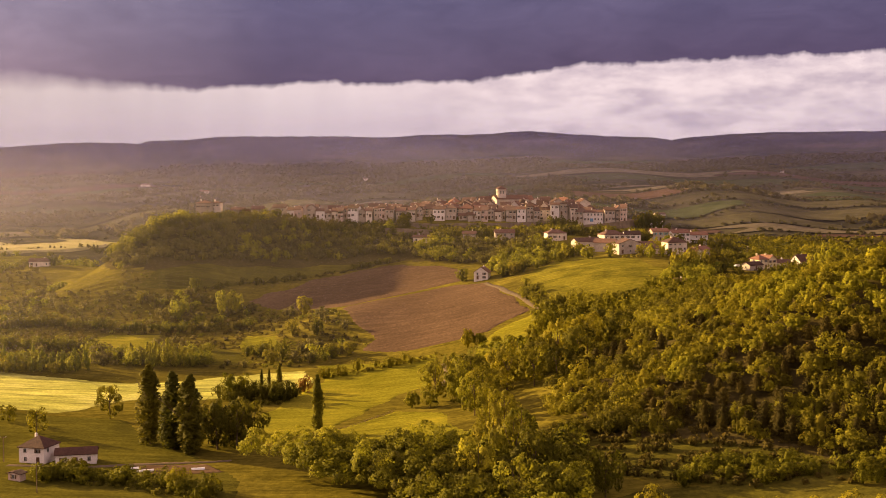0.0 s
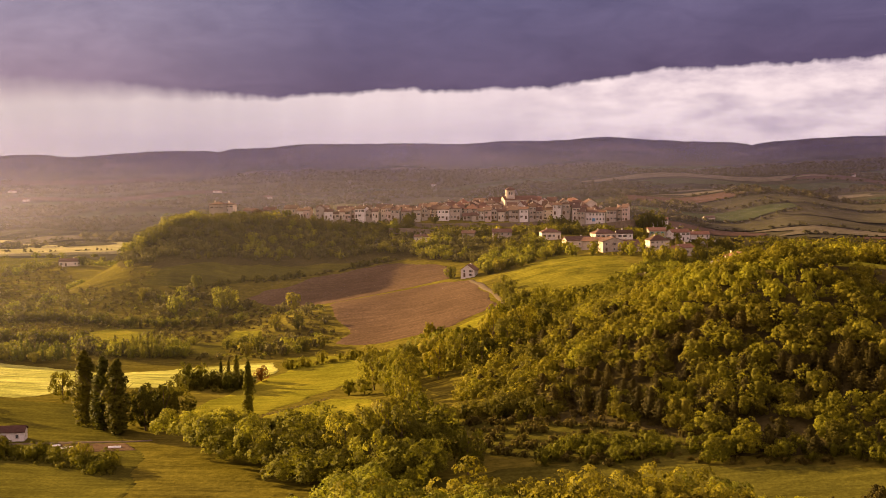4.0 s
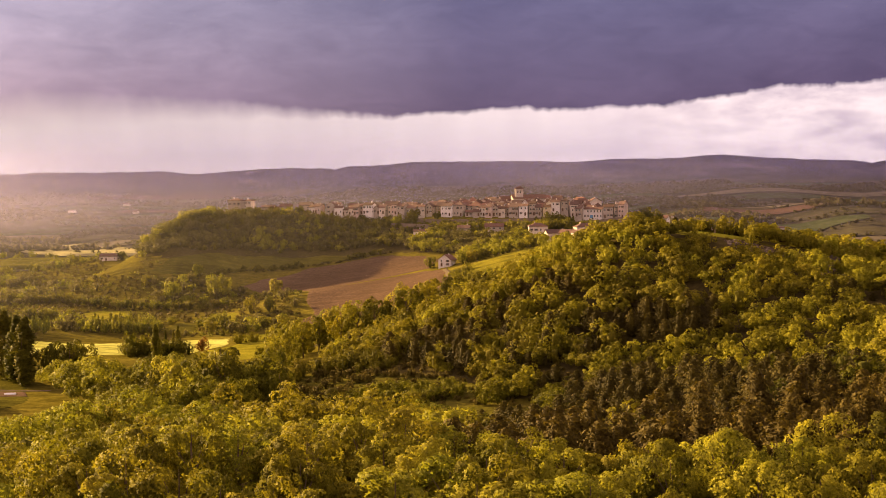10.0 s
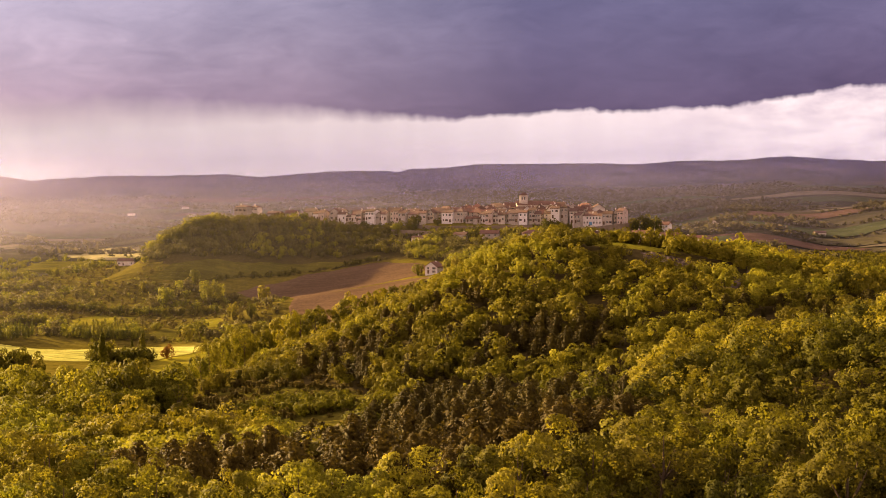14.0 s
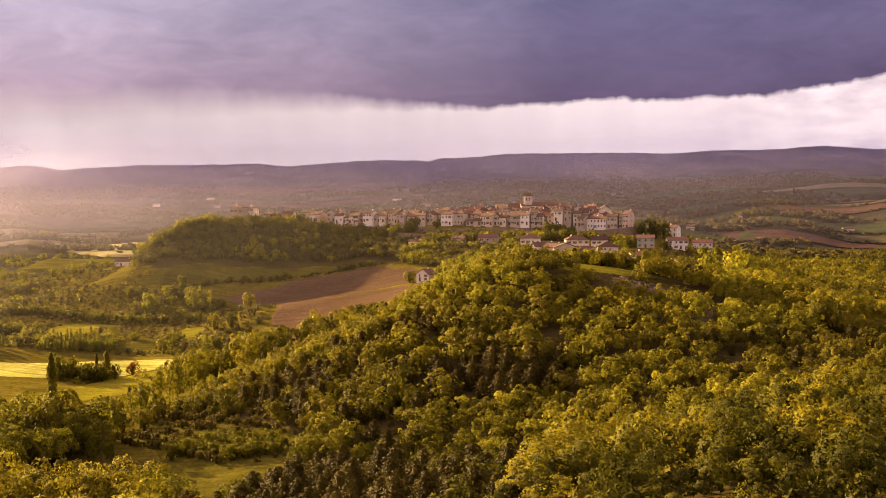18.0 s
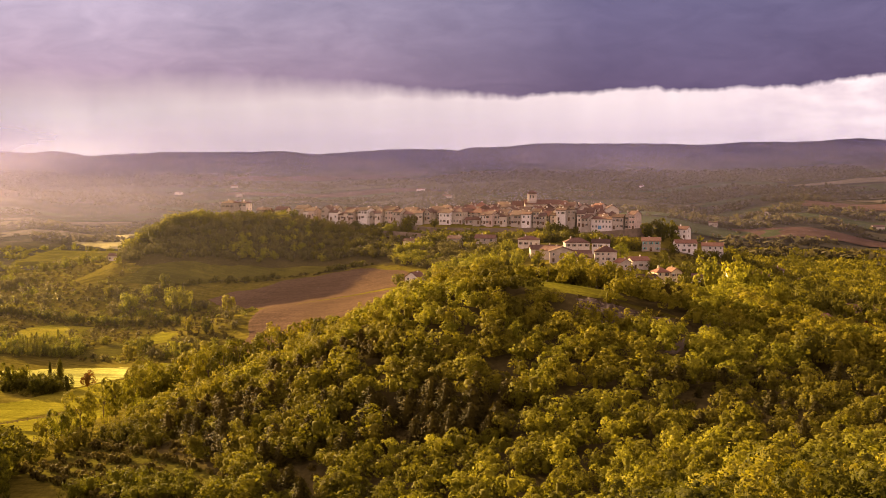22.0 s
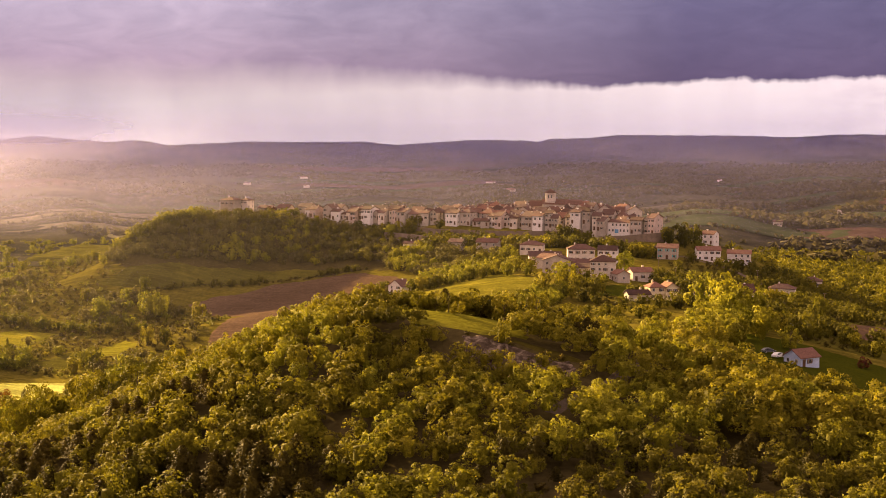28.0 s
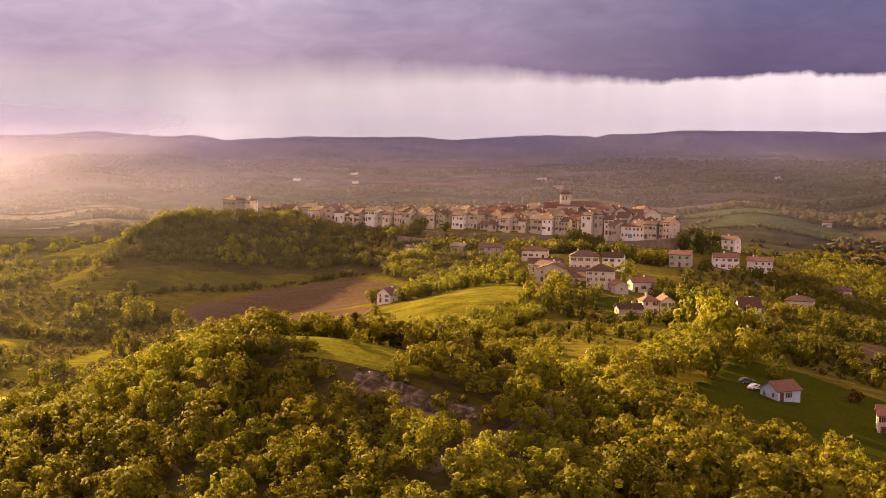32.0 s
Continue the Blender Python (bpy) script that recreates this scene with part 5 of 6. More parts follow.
tree("oak", -81, -386, 7, "small ochre half-leafed tree in the meadow", 7, M_OCHRE, fine=0.35)
tree("oak", 192, -448, 9, "russet tree beside the quarry lane", 8, M_OCHRE)
tree("oak", 189, -436, 8, "russet tree beside the quarry lane", 7, M_OCHRE)
tree("oak", 225, -362, 3.6, "copper-leaved garden shrub tree", 4.5, M_RED)
tree("oak", -172, -50, 7, "copper beech in the manor garden", 7, M_RED)

# ---------------------------------------------------------------- woods
for i, poly in enumerate(([(24, -500), (34, -455), (60, -425), (100, -418), (150, -424), (185, -440), (205, -480), (250, -500), (262, -560), (215, -608), (150, -594), (97, -582), (60, -566), (30, -546)],
                          [(20, -740), (16, -690), (60, -668), (104, -655), (125, -638), (150, -632), (200, -640), (215, -608), (260, -570), (320, -560), (330, -700), (300, -830), (160, -870), (40, -850), (-10, -830)],
                          [(-262, -128), (-236, -84), (-210, -72), (-100, -68), (-40, -86), (0, -88), (22, -110), (20, -130), (0, -158), (-30, -140), (-60, -128), (-111, -137), (-150, -158), (-205, -156)])):
    patch(f"woodland_floor_{i + 1}", poly, M_FLOOR, "dark leaf litter under the trees", 0.05, 4.0, "ground", clear=False)
PINES = [(104, -662), (125, -640), (150, -632), (178, -640), (180, -700), (188, -745), (168, -782), (125, -775), (108, -730)]
# broadleaf trees nearest the flight, each of its own
NEAR_BOX = [(48, -740), (234, -740), (234, -820), (48, -820)]
g = random.Random(21)
spots = []
for k in range(9000):
    x, y = g.uniform(50, 232), g.uniform(-818, -776)
    if len(spots) >= 150 or inside(PINES, x, y):
        continue
    if all((x - a) ** 2 + (y - b) ** 2 > 4.9 ** 2 for a, b in spots):
        spots.append((x, y))
for x, y in spots:
    f = 0.5 * math.sin(x * 0.05) + 0.5 * math.sin(y * 0.07 + 1) + g.uniform(-0.8, 0.8)
    # darker kinds to the right also put lens-edge darkening into leaf colour
    f -= max(0.0, (x - 140) * 0.024)
    kind = "pale_tree" if f > 0.45 else "oak" if f > -0.8 else "dark_tree"
    h = g.uniform(8.0, 12.0)
    tree(kind, x, y, h, {"pale_tree": "sunlit yellow-green broadleaf on the near hill", "oak": "olive green oak on the near hill", "dark_tree": "dark green oak on the near hill"}[kind], h * g.uniform(0.82, 1.1), group="trees of the near wood", fine=2.2)
forest("pine_slope", PINES[:6] + [(184, -738), (108, -738)], 5.3, [("pine", 0.9), ("dark_tree", 0.1)], "brown-green pine plantation on the near hill", (0.7, 1.05), seed=3, lib=DENSE)
forest("pine_slope", [(108, -738), (187, -738), (188, -745), (168, -782), (125, -775)], 4.9, [("pine", 0.92), ("dark_tree", 0.08)], "brown-green pines near the top of the hill", (0.85, 1.25), seed=33, lib=DENSE, free=True)
OPEN.append(PINES)
forest("near_slope_wood", [(48, -740), (234, -740), (234, -774), (48, -774)], 6.2, [("dark_tree", 0.5), ("oak", 0.45), ("pale_tree", 0.05)], "broadleaf wood on the brow of the near hill", (0.8, 1.15), seed=85, lib=FINE)
QUARRY = [(150, -493), (166, -491), (182, -490), (186, -503), (165, -506), (152, -502)]
forest("quarry_scrub", QUARRY, 4.4, [("brush", 0.6), ("oak", 0.4)], "sparse bushes on the bare quarry bank", (0.3, 0.6), seed=81, free=True)
OPEN.append(QUARRY)
OPEN.append(NEAR_BOX)
forest("broadleaf_slope", [(16, -745), (16, -690), (60, -668), (104, -655), (112, -740), (48, -742)], 6.2, [("dark_tree", 0.1), ("oak", 0.4), ("pale_tree", 0.5)], "sunlit broadleaf wood on the near slope", (0.85, 1.3), seed=34, lib=WOOD)
forest("broadleaf_slope", [(180, -738), (178, -650), (200, -640), (262, -640), (270, -700), (262, -745)], 7.6, [("dark_tree", 0.7), ("oak", 0.3)], "rounded broadleaf crowns on the near slope", (1.0, 1.4), seed=35, lib=FINE)
forest("broadleaf_slope", [(-14, -800), (0, -740), (48, -738), (48, -808)], 6.0, [("oak", 0.6), ("pine", 0.4)], "mixed wood falling to the west", (0.8, 1.2), seed=36)
forest("wood_behind", [(234, -745), (275, -745), (290, -800), (234, -800)], 6.2, [("dark_tree", 0.3), ("oak", 0.6), ("pale_tree", 0.1)], "broadleaf wood beside the flight", (0.8, 1.1), seed=37)
forest("near_wood", [(195, -650), (215, -610), (260, -570), (310, -560), (330, -640), (300, -700), (262, -640)], 6.0, [("dark_tree", 0.65), ("oak", 0.35)], "dense broadleaf wood on the near hill", (0.7, 1.1), seed=31, lib=WOOD)
forest("far_side_wood", [(2, -622), (40, -630), (78, -634), (96, -648), (60, -668), (10, -690), (0, -716), (-20, -700), (-8, -650)], 7.2, [("dark_tree", 0.12), ("oak", 0.4), ("pale_tree", 0.48)], "tall broadleaf trees at the wood's edge", (1.25, 1.95), seed=32, lib=FINE, free=True)
PLANT = [(18, -520), (60, -545), (100, -576), (72, -584), (36, -562), (8, -542)]
OPEN.append(PLANT)
patch("plantation_ground", PLANT, M_DARK_GRASS, "mown grass between rows of young bushes", 0.12, 2.0, "field", clear=False)
LOWER = [(36, -512), (80, -508), (120, -516), (140, -520), (142, -546), (120, -542), (80, -532), (48, -532)]
forest("hill_pines", LOWER, 5.4, [("pine", 0.34), ("dark_tree", 0.33), ("oak", 0.33)], "brown pines and dark oaks on the lower hillside", (0.65, 1.1), seed=82, lib=WOOD)
OPEN.append(LOWER)
forest("hill_wood", [(12, -500), (22, -455), (46, -425), (100, -420), (150, -425), (185, -440), (205, -480), (215, -520), (190, -545), (160, -548), (120, -540), (80, -530), (50, -530)], 5.3, [("pine", 0.1), ("dark_tree", 0.2), ("oak", 0.46), ("pale_tree", 0.24)], "dense wood of oak and pine on the hillside", (0.55, 0.95), seed=2, lib=WOOD)
forest("lower_pines", [(50, -530), (80, -530), (120, -540), (160, -550), (150, -566), (110, -566), (80, -556)], 5.0, [("pine", 0.6), ("dark_tree", 0.1), ("oak", 0.3)], "dark pines low on the hillside", (0.7, 1.15), seed=22)
forest("hill_scrub", [(60, -545), (90, -560), (150, -566), (215, -525), (250, -500), (262, -560), (215, -610), (150, -596), (97, -584), (60, -568), (30, -548)], 5.0, [("brush", 0.1), ("pine", 0.1), ("dark_tree", 0.2), ("oak", 0.44), ("pale_tree", 0.16)], "young oak wood with brown scrub between", (0.5, 0.95), seed=23, lib=WOOD)
forest("hill_back_wood", [(60, -424), (72, -390), (100, -352), (140, -352), (160, -395), (180, -440), (150, -424), (100, -418)], 5.8, [("oak", 0.8), ("pale_tree", 0.2)], "low oak wood behind the quarry hill", (0.3, 0.5), seed=24, lib=MIDDLE)
forest("lane_wood", [(186, -440), (250, -475), (300, -470), (300, -560), (255, -500), (215, -520), (196, -470)], 6.4, [("dark_tree", 0.3), ("oak", 0.6), ("pale_tree", 0.1)], "broadleaf wood along the lane", (0.95, 1.3), seed=25, lib=WOOD)
forest("garden_wood", [(172, -330), (176, -300), (186, -298), (194, -330), (190, -400), (182, -436), (172, -420), (176, -380)], 6.0, [("oak", 0.45), ("pale_tree", 0.55)], "tall bright trees between the houses and the hill", (0.9, 1.3), seed=26, lib=WOOD)
forest("garden_shrubs", [(104, -330), (108, -292), (128, -296), (150, -290), (156, -310), (148, -338), (130, -345)], 5.4, [("shrub", 0.4), ("dark_tree", 0.3), ("oak", 0.3)], "garden shrubs and low trees", (0.35, 0.6), seed=27)
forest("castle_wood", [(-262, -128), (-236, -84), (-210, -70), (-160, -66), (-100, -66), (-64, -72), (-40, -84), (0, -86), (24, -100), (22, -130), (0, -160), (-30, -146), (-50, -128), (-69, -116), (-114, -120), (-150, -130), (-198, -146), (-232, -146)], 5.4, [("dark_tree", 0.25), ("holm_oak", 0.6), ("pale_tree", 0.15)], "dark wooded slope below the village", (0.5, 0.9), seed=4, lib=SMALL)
forest("spur_trees", [(-250, -104), (-236, -84), (-214, -68), (-200, -72), (-202, -98), (-216, -122), (-240, -122)], 5.0, [("oak", 0.5), ("pale_tree", 0.25), ("dark_tree", 0.25)], "sunlit trees on the western tip of the spur", (0.85, 1.25), seed=89, lib=SMALL)
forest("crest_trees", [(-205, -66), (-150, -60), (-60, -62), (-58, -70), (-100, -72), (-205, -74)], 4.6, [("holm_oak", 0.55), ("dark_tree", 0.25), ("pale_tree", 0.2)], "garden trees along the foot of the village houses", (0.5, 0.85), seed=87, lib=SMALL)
forest("castle_top_trees", [(-215, -66), (-202, -40), (-150, -34), (-140, -44), (-185, -62)], 7.0, [("oak", 0.6), ("pale_tree", 0.4)], "trees on the crest by the manor", (0.5, 0.8), seed=41, lib=MIDDLE)
forest("field_hedge", [(-178, -176), (-149, -158), (-111, -140.5), (-85, -130.5), (-62, -127.5), (-62, -124), (-85, -126.5), (-111, -136), (-149, -153.5), (-178, -171)], 2.8, [("brush", 0.4), ("shrub", 0.25), ("dark_tree", 0.35)], "dark hedge along the upper field", (0.35, 0.6), seed=42, lib=SCRUB, free=True)
forest("hedge_wood", [(-75, -526), (-46, -536), (-4, -545), (12, -552), (20, -562), (18, -584), (14, -606), (-2, -602), (-18, -588), (-40, -566), (-70, -534)], 6.0, [("dark_tree", 0.25), ("oak", 0.55), ("pale_tree", 0.2)], "tall thick hedgerow of trees between meadows", (1.3, 1.95), seed=5, lib=FINE, free=True)
forest("meadow_hedge", [(40, -572), (60, -560), (97, -574), (150, -592), (148, -600), (96, -586), (57, -573)], 3.6, [("oak", 0.5), ("brush", 0.5)], "leafy hedge round the enclosed meadow", (0.45, 0.75), seed=51, free=True)
forest("meadow_edge_scrub", [(-2, -545), (8, -526), (18, -518), (16, -532), (10, -540), (12, -578), (0, -582)], 4.8, [("brush", 0.3), ("oak", 0.4), ("dark_tree", 0.3)], "scrub and young oaks along the meadow edge", (0.6, 1.0), seed=84, free=True)
forest("plantation_edge", [(14, -518), (36, -508), (64, -534), (86, -552), (100, -574), (62, -546)], 3.6, [("brush", 0.7), ("dark_tree", 0.3)], "brown brush above the young plantation", (0.5, 0.9), seed=88, free=True)
g = np.random.RandomState(52)
Vs, Fs, n0 = [], [], 0
for row in range(5):        # young bushes planted in straight rows
    for j in range(30 - 2 * row):
        u = 2.9 * j + 3 * (row % 2) + g.uniform(-1.1, 1.1)
        x, y = 22 + 0.86 * u - 2.6 * row, -527 - 0.51 * u - 4.8 * row + g.uniform(-0.9, 0.9)
        V, F = FAR["brush"][g.randint(4)]
        if g.rand() < 0.14:
            continue
        k = g.uniform(0.35, 1.0)
        Vs.append(V * (k, k, k * 1.2, 1, 1, 1) + (x, y, float(height(x, y)) - 0.1, 0, 0, 0))
        Fs.append(F + n0)
        n0 += len(V)
tagged(link_mesh("young_plantation", np.concatenate(Vs), np.concatenate(Fs), M_BRUSH), "rows of young bushes in a small plantation", "plantation", kind="stuff")
forest("valley_grove", [(-167, -332), (-151, -332), (-134, -317), (-142, -300), (-167, -296), (-180, -312)], 4.2, [("sapling", 0.7), ("pale_tree", 0.3)], "grove of slender pale trees in the valley", (0.7, 1.0), seed=53, lib=SMALL, free=True)
forest("valley_grove", [(-250, -352), (-216, -364), (-193, -360), (-180, -348), (-190, -330), (-226, -330)], 4.4, [("sapling", 0.5), ("oak", 0.25), ("pale_tree", 0.25)], "grove of pale trees beside the cereal field", (0.6, 1.0), seed=54, lib=SMALL, free=True)
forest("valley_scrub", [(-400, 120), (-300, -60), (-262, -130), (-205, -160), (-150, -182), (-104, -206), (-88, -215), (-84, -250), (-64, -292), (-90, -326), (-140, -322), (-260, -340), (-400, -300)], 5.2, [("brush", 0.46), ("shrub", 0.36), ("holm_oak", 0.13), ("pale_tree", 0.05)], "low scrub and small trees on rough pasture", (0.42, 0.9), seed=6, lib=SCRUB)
forest("valley_line", [(-400, -200), (-300, -215), (-200, -232), (-130, -225), (-130, -232), (-200, -240), (-300, -224), (-400, -212)], 5.0, [("oak", 0.6), ("dark_tree", 0.4)], "line of trees across the rough valley", (0.5, 0.85), seed=61, lib=MIDDLE)
forest("valley_line", [(-330, -290), (-240, -288), (-150, -275), (-112, -290), (-112, -300), (-150, -288), (-240, -300)], 5.0, [("oak", 0.5), ("shrub", 0.5)], "line of bushes along a valley stream", (0.6, 0.95), seed=62, lib=MIDDLE)
forest("mid_hedge", [(-80, -350), (-62, -342), (-30, -333), (-26, -338), (-60, -348), (-78, -356)], 3.0, [("shrub", 0.7), ("oak", 0.3)], "clipped hedge across the meadow", (0.45, 0.8), seed=63, free=True)
forest("garden_hedge", [(-114, -398), (-100, -390), (-88, -390), (-82, -398), (-86, -414), (-108, -410)], 3.6, [("dark_tree", 0.6), ("shrub", 0.4)], "dark overgrown hedge round a garden", (0.5, 0.85), seed=69, free=True)
forest("farm_hedge", [(-135, -536), (-110, -540), (-84, -552), (-74, -566), (-80, -570), (-110, -552), (-135, -546)], 3.4, [("oak", 0.5), ("shrub", 0.5)], "overgrown hedge by the farm garden", (0.45, 0.75), seed=64, free=True)
forest("slope_trees", [(52, -330), (62, -312), (74, -292), (84, -270), (92, -252), (102, -262), (100, -296), (86, -316), (70, -336), (60, -352)], 5.2, [("oak", 0.6), ("pale_tree", 0.4)], "garden trees at the top of the meadow", (0.5, 0.95), seed=83, free=True)
forest("meadow_foot_trees", [(8, -304), (28, -300), (46, -306), (64, -318), (52, -348), (32, -346), (14, -322)], 5.6, [("dark_tree", 0.3), ("oak", 0.7)], "rounded oaks at the foot of the sloping meadow", (0.6, 1.0), seed=93, lib=SMALL, free=True)
forest("hill_foot_wood", [(52, -350), (64, -322), (84, -302), (102, -300), (100, -352), (74, -392), (52, -428), (38, -420), (30, -380), (36, -350)], 5.6, [("dark_tree", 0.35), ("oak", 0.65)], "rounded oaks where the hill meets the meadow", (0.6, 0.95), seed=94, lib=SMALL, free=True)
forest("track_hedge", [(14, -240), (22, -290), (40, -312), (52, -330), (44, -336), (20, -304), (8, -262)], 4.2, [("shrub", 0.5), ("oak", 0.5)], "hedge beside the farm track", (0.5, 0.8), seed=65, free=True)
forest("hamlet_trees", [(-10, -165), (10, -140), (20, -118), (34, -138), (46, -192), (66, -206), (104, -211), (114, -226), (92, -222), (66, -213), (46, -204), (16, -200), (2, -198)], 5.6, [("oak", 0.45), ("pale_tree", 0.4), ("shrub", 0.15)], "bushes and trees below the hamlet", (0.55, 0.95), seed=66, lib=MIDDLE)
forest("rampart_trees", [(-60, -76), (-30, -78), (20, -78), (90, -84), (100, -100), (80, -108), (20, -104), (-50, -104)], 5.4, [("oak", 0.45), ("dark_tree", 0.4), ("shrub", 0.15)], "garden trees under the rampart", (0.7, 1.15), seed=67, lib=MIDDLE)
# dark and brown leaves chosen so the slope's shade sits in their colour
forest("suburb_trees", [(86, -245), (90, -200), (110, -180), (108, -130), (96, -98), (140, -56), (200, -40), (290, -90), (330, -240), (300, -330), (250, -345), (196, -318), (178, -300), (160, -262), (128, -292), (110, -275)], 5.6, [("oak", 0.08), ("dark_tree", 0.5), ("brush", 0.42)], "garden trees and brown shrubs, shade in their colour, among the houses", (0.42, 0.85), seed=7, lib=MIDDLE)
patch("woodland_floor_4", [(100, -20), (160, 0), (260, -60), (420, -60), (560, 160), (430, 300), (220, 260), (110, 90)], M_FLOOR, "dark leaf litter under the eastern wood", 2.2, 8.0, "ground", clear=False)
forest("east_wood", [(100, -20), (160, 0), (260, -60), (420, -60), (560, 160), (540, 420), (300, 520), (40, 500), (30, 340), (110, 90)], 10.0, [("dark_tree", 0.6), ("oak", 0.4)], "dark hedged woodland falling to the eastern valley", (0.7, 1.1), seed=71, lib=LOW)
forest("west_plain_trees", [(-560, -60), (-380, -40), (-310, 60), (-330, 150), (-420, 260), (-640, 240)], 15.0, [("shrub", 0.4), ("oak", 0.4), ("pale_tree", 0.2)], "scattered trees and bushes on the western plain", (0.6, 1.1), seed=86, lib=MIDDLE)
forest("paddock_trees", [(240, -410), (262, -330), (330, -330), (360, -480), (300, -480), (252, -470)], 8.0, [("brush", 0.4), ("dark_tree", 0.6)], "dark trees around the paddock", (0.5, 0.9), seed=72, lib=MIDDLE)

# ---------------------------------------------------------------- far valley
# dull field tones: the valley's cloud shade is put into base colour
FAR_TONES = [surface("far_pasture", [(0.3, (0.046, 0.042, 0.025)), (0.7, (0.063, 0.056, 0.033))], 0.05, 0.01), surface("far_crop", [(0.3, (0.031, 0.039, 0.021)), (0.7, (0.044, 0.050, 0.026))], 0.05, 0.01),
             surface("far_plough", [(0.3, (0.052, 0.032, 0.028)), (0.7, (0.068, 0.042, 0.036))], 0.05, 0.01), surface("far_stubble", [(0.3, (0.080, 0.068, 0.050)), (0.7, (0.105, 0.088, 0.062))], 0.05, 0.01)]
g = random.Random(5)
lines, groves = [], []


def valley_at(a, r):
    return MID[0] - r * math.sin(radians(a)), MID[1] + r * math.cos(radians(a))


r = 1060.0
while r < 3450:      # parcels of land, row behind row, some wooded
    deep = r * g.uniform(0.045, 0.07)
    a = -25.0 + g.uniform(0, 4)
    while a < 53:
        wide = math.degrees(g.uniform(1.4, 3.2) * deep / r)
        x, y = valley_at(a + wide / 2, r + deep / 2)
        high = float(far_z(x, y))
        skew = g.uniform(-0.35, 0.35) * wide
        corners = ((a, r + g.uniform(0, 0.2) * deep), (a + wide * 0.95, r + g.uniform(0, 0.2) * deep), (a + wide * 0.95 + skew, r + deep * g.uniform(0.8, 0.95)), (a + skew, r + deep * g.uniform(0.8, 0.95)))
        wooded = g.random() < 0.24 + max(0.0, (high - 30) / 70)
        if y > 330 and not wooded and g.random() < 0.8:
            nu, P = 9, []
            for j in range(nu):
                for i in range(nu):
                    u, v = i / (nu - 1), j / (nu - 1)
                    ca = (corners[0][0] * (1 - u) + corners[1][0] * u) * (1 - v) + (corners[3][0] * (1 - u) + corners[2][0] * u) * v
                    cr = (corners[0][1] * (1 - u) + corners[1][1] * u) * (1 - v) + (corners[3][1] * (1 - u) + corners[2][1] * u) * v
                    P.append(valley_at(ca + 0.06 * wide * math.sin(6 * v + a), cr + 0.08 * deep * math.sin(5 * u + r)))
            P = np.array(P)
            kind = g.choice((0, 0, 0, 1, 1, 1, 2, 3))
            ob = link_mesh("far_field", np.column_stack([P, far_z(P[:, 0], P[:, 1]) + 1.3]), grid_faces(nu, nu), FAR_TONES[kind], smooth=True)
            tagged(ob, ("dull olive pasture", "dull green crop", "bare reddish field", "pale straw-coloured field")[kind] + " across the far valley", "field", kind="structure")
        if y > 330:
            for (a0, r0), (a1, r1) in ((corners[0], corners[1]), (corners[1], corners[2])):
                if g.random() < 0.55:
                    steps_on = max(3, int(math.hypot(radians(a1 - a0) * r, r1 - r0) / 11))
                    for j in range(steps_on):
                        if g.random() < 0.8:
                            u = j / steps_on
                            x, y = valley_at(a0 + (a1 - a0) * u, r0 + (r1 - r0) * u)
                            lines.append((x + g.uniform(-3, 3), y + g.uniform(-3, 3)))
            if wooded:
                for j in range(int(14 + wide * r * deep / 57 / 420)):
                    u, v = g.random(), g.random()
                    groves.append(valley_at(a + wide * u + skew * v, r + deep * v))
        a += wide
    r += deep

# leaf tone lowered like the fields', with cloud shade put into it
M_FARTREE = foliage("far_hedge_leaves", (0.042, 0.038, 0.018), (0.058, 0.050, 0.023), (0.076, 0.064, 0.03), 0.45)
FAR_CROWN = [crown_mesh(500 + j, 6, 10, 14, 4.2, "bush", True)[0:2] for j in range(4)]


def far_trees(name, spots, label, seed, size):
    g = np.random.RandomState(seed)
    P = np.array(spots)
    Z = far_z(P[:, 0], P[:, 1])
    Vs, Fs, n0 = [], [], 0
    for (x, y), z in zip(P, Z):
        V, F = FAR_CROWN[g.randint(4)]
        s = g.uniform(*size)
        Vs.append(V * (s * g.uniform(0.8, 1.6), s * g.uniform(0.8, 1.6), s, 1, 1, 1) + (x, y, z - 0.5, 0, 0, 0))
        Fs.append(F + n0)
        n0 += len(V)
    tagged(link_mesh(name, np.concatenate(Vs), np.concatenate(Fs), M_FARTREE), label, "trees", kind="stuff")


far_trees("far_hedges", lines, "dark hedgerows dividing the far valley fields", 8, (0.5, 1.0))
far_trees("far_groves", groves, "dark groves scattered over the far valley", 9, (0.9, 1.7))
for k in range(16):
    a, r = g.uniform(-22, 44), g.uniform(1500, 3300)
    x, y = MID[0] - r * math.sin(radians(a)), MID[1] + r * math.cos(radians(a))
    house(x, y, g.uniform(10, 18), 8, 4.5, "distant pale farmhouse with a tiled roof", g.choice((M_STONE, M_CREAM)), M_TILE, "gable", 2.0, rot=g.uniform(-40, 40), z=float(far_z(np.array(x), np.array(y))), floors=1, cols=3, chimney=False, group="distant farms")

# ---------------------------------------------------------------- vehicles and small things
def paint(name, colour, rough=0.3):
    m, n, l, p = material(name)
    l.new(ramp(n, l, noise_tex(n, l, 1.5, 4, 0.6, place(n)), [(0.3, tuple(0.85 * c for c in colour)), (0.7, colour)]), p.inputs["Base Color"])
    p.inputs["Roughness"].default_value = rough
    return m


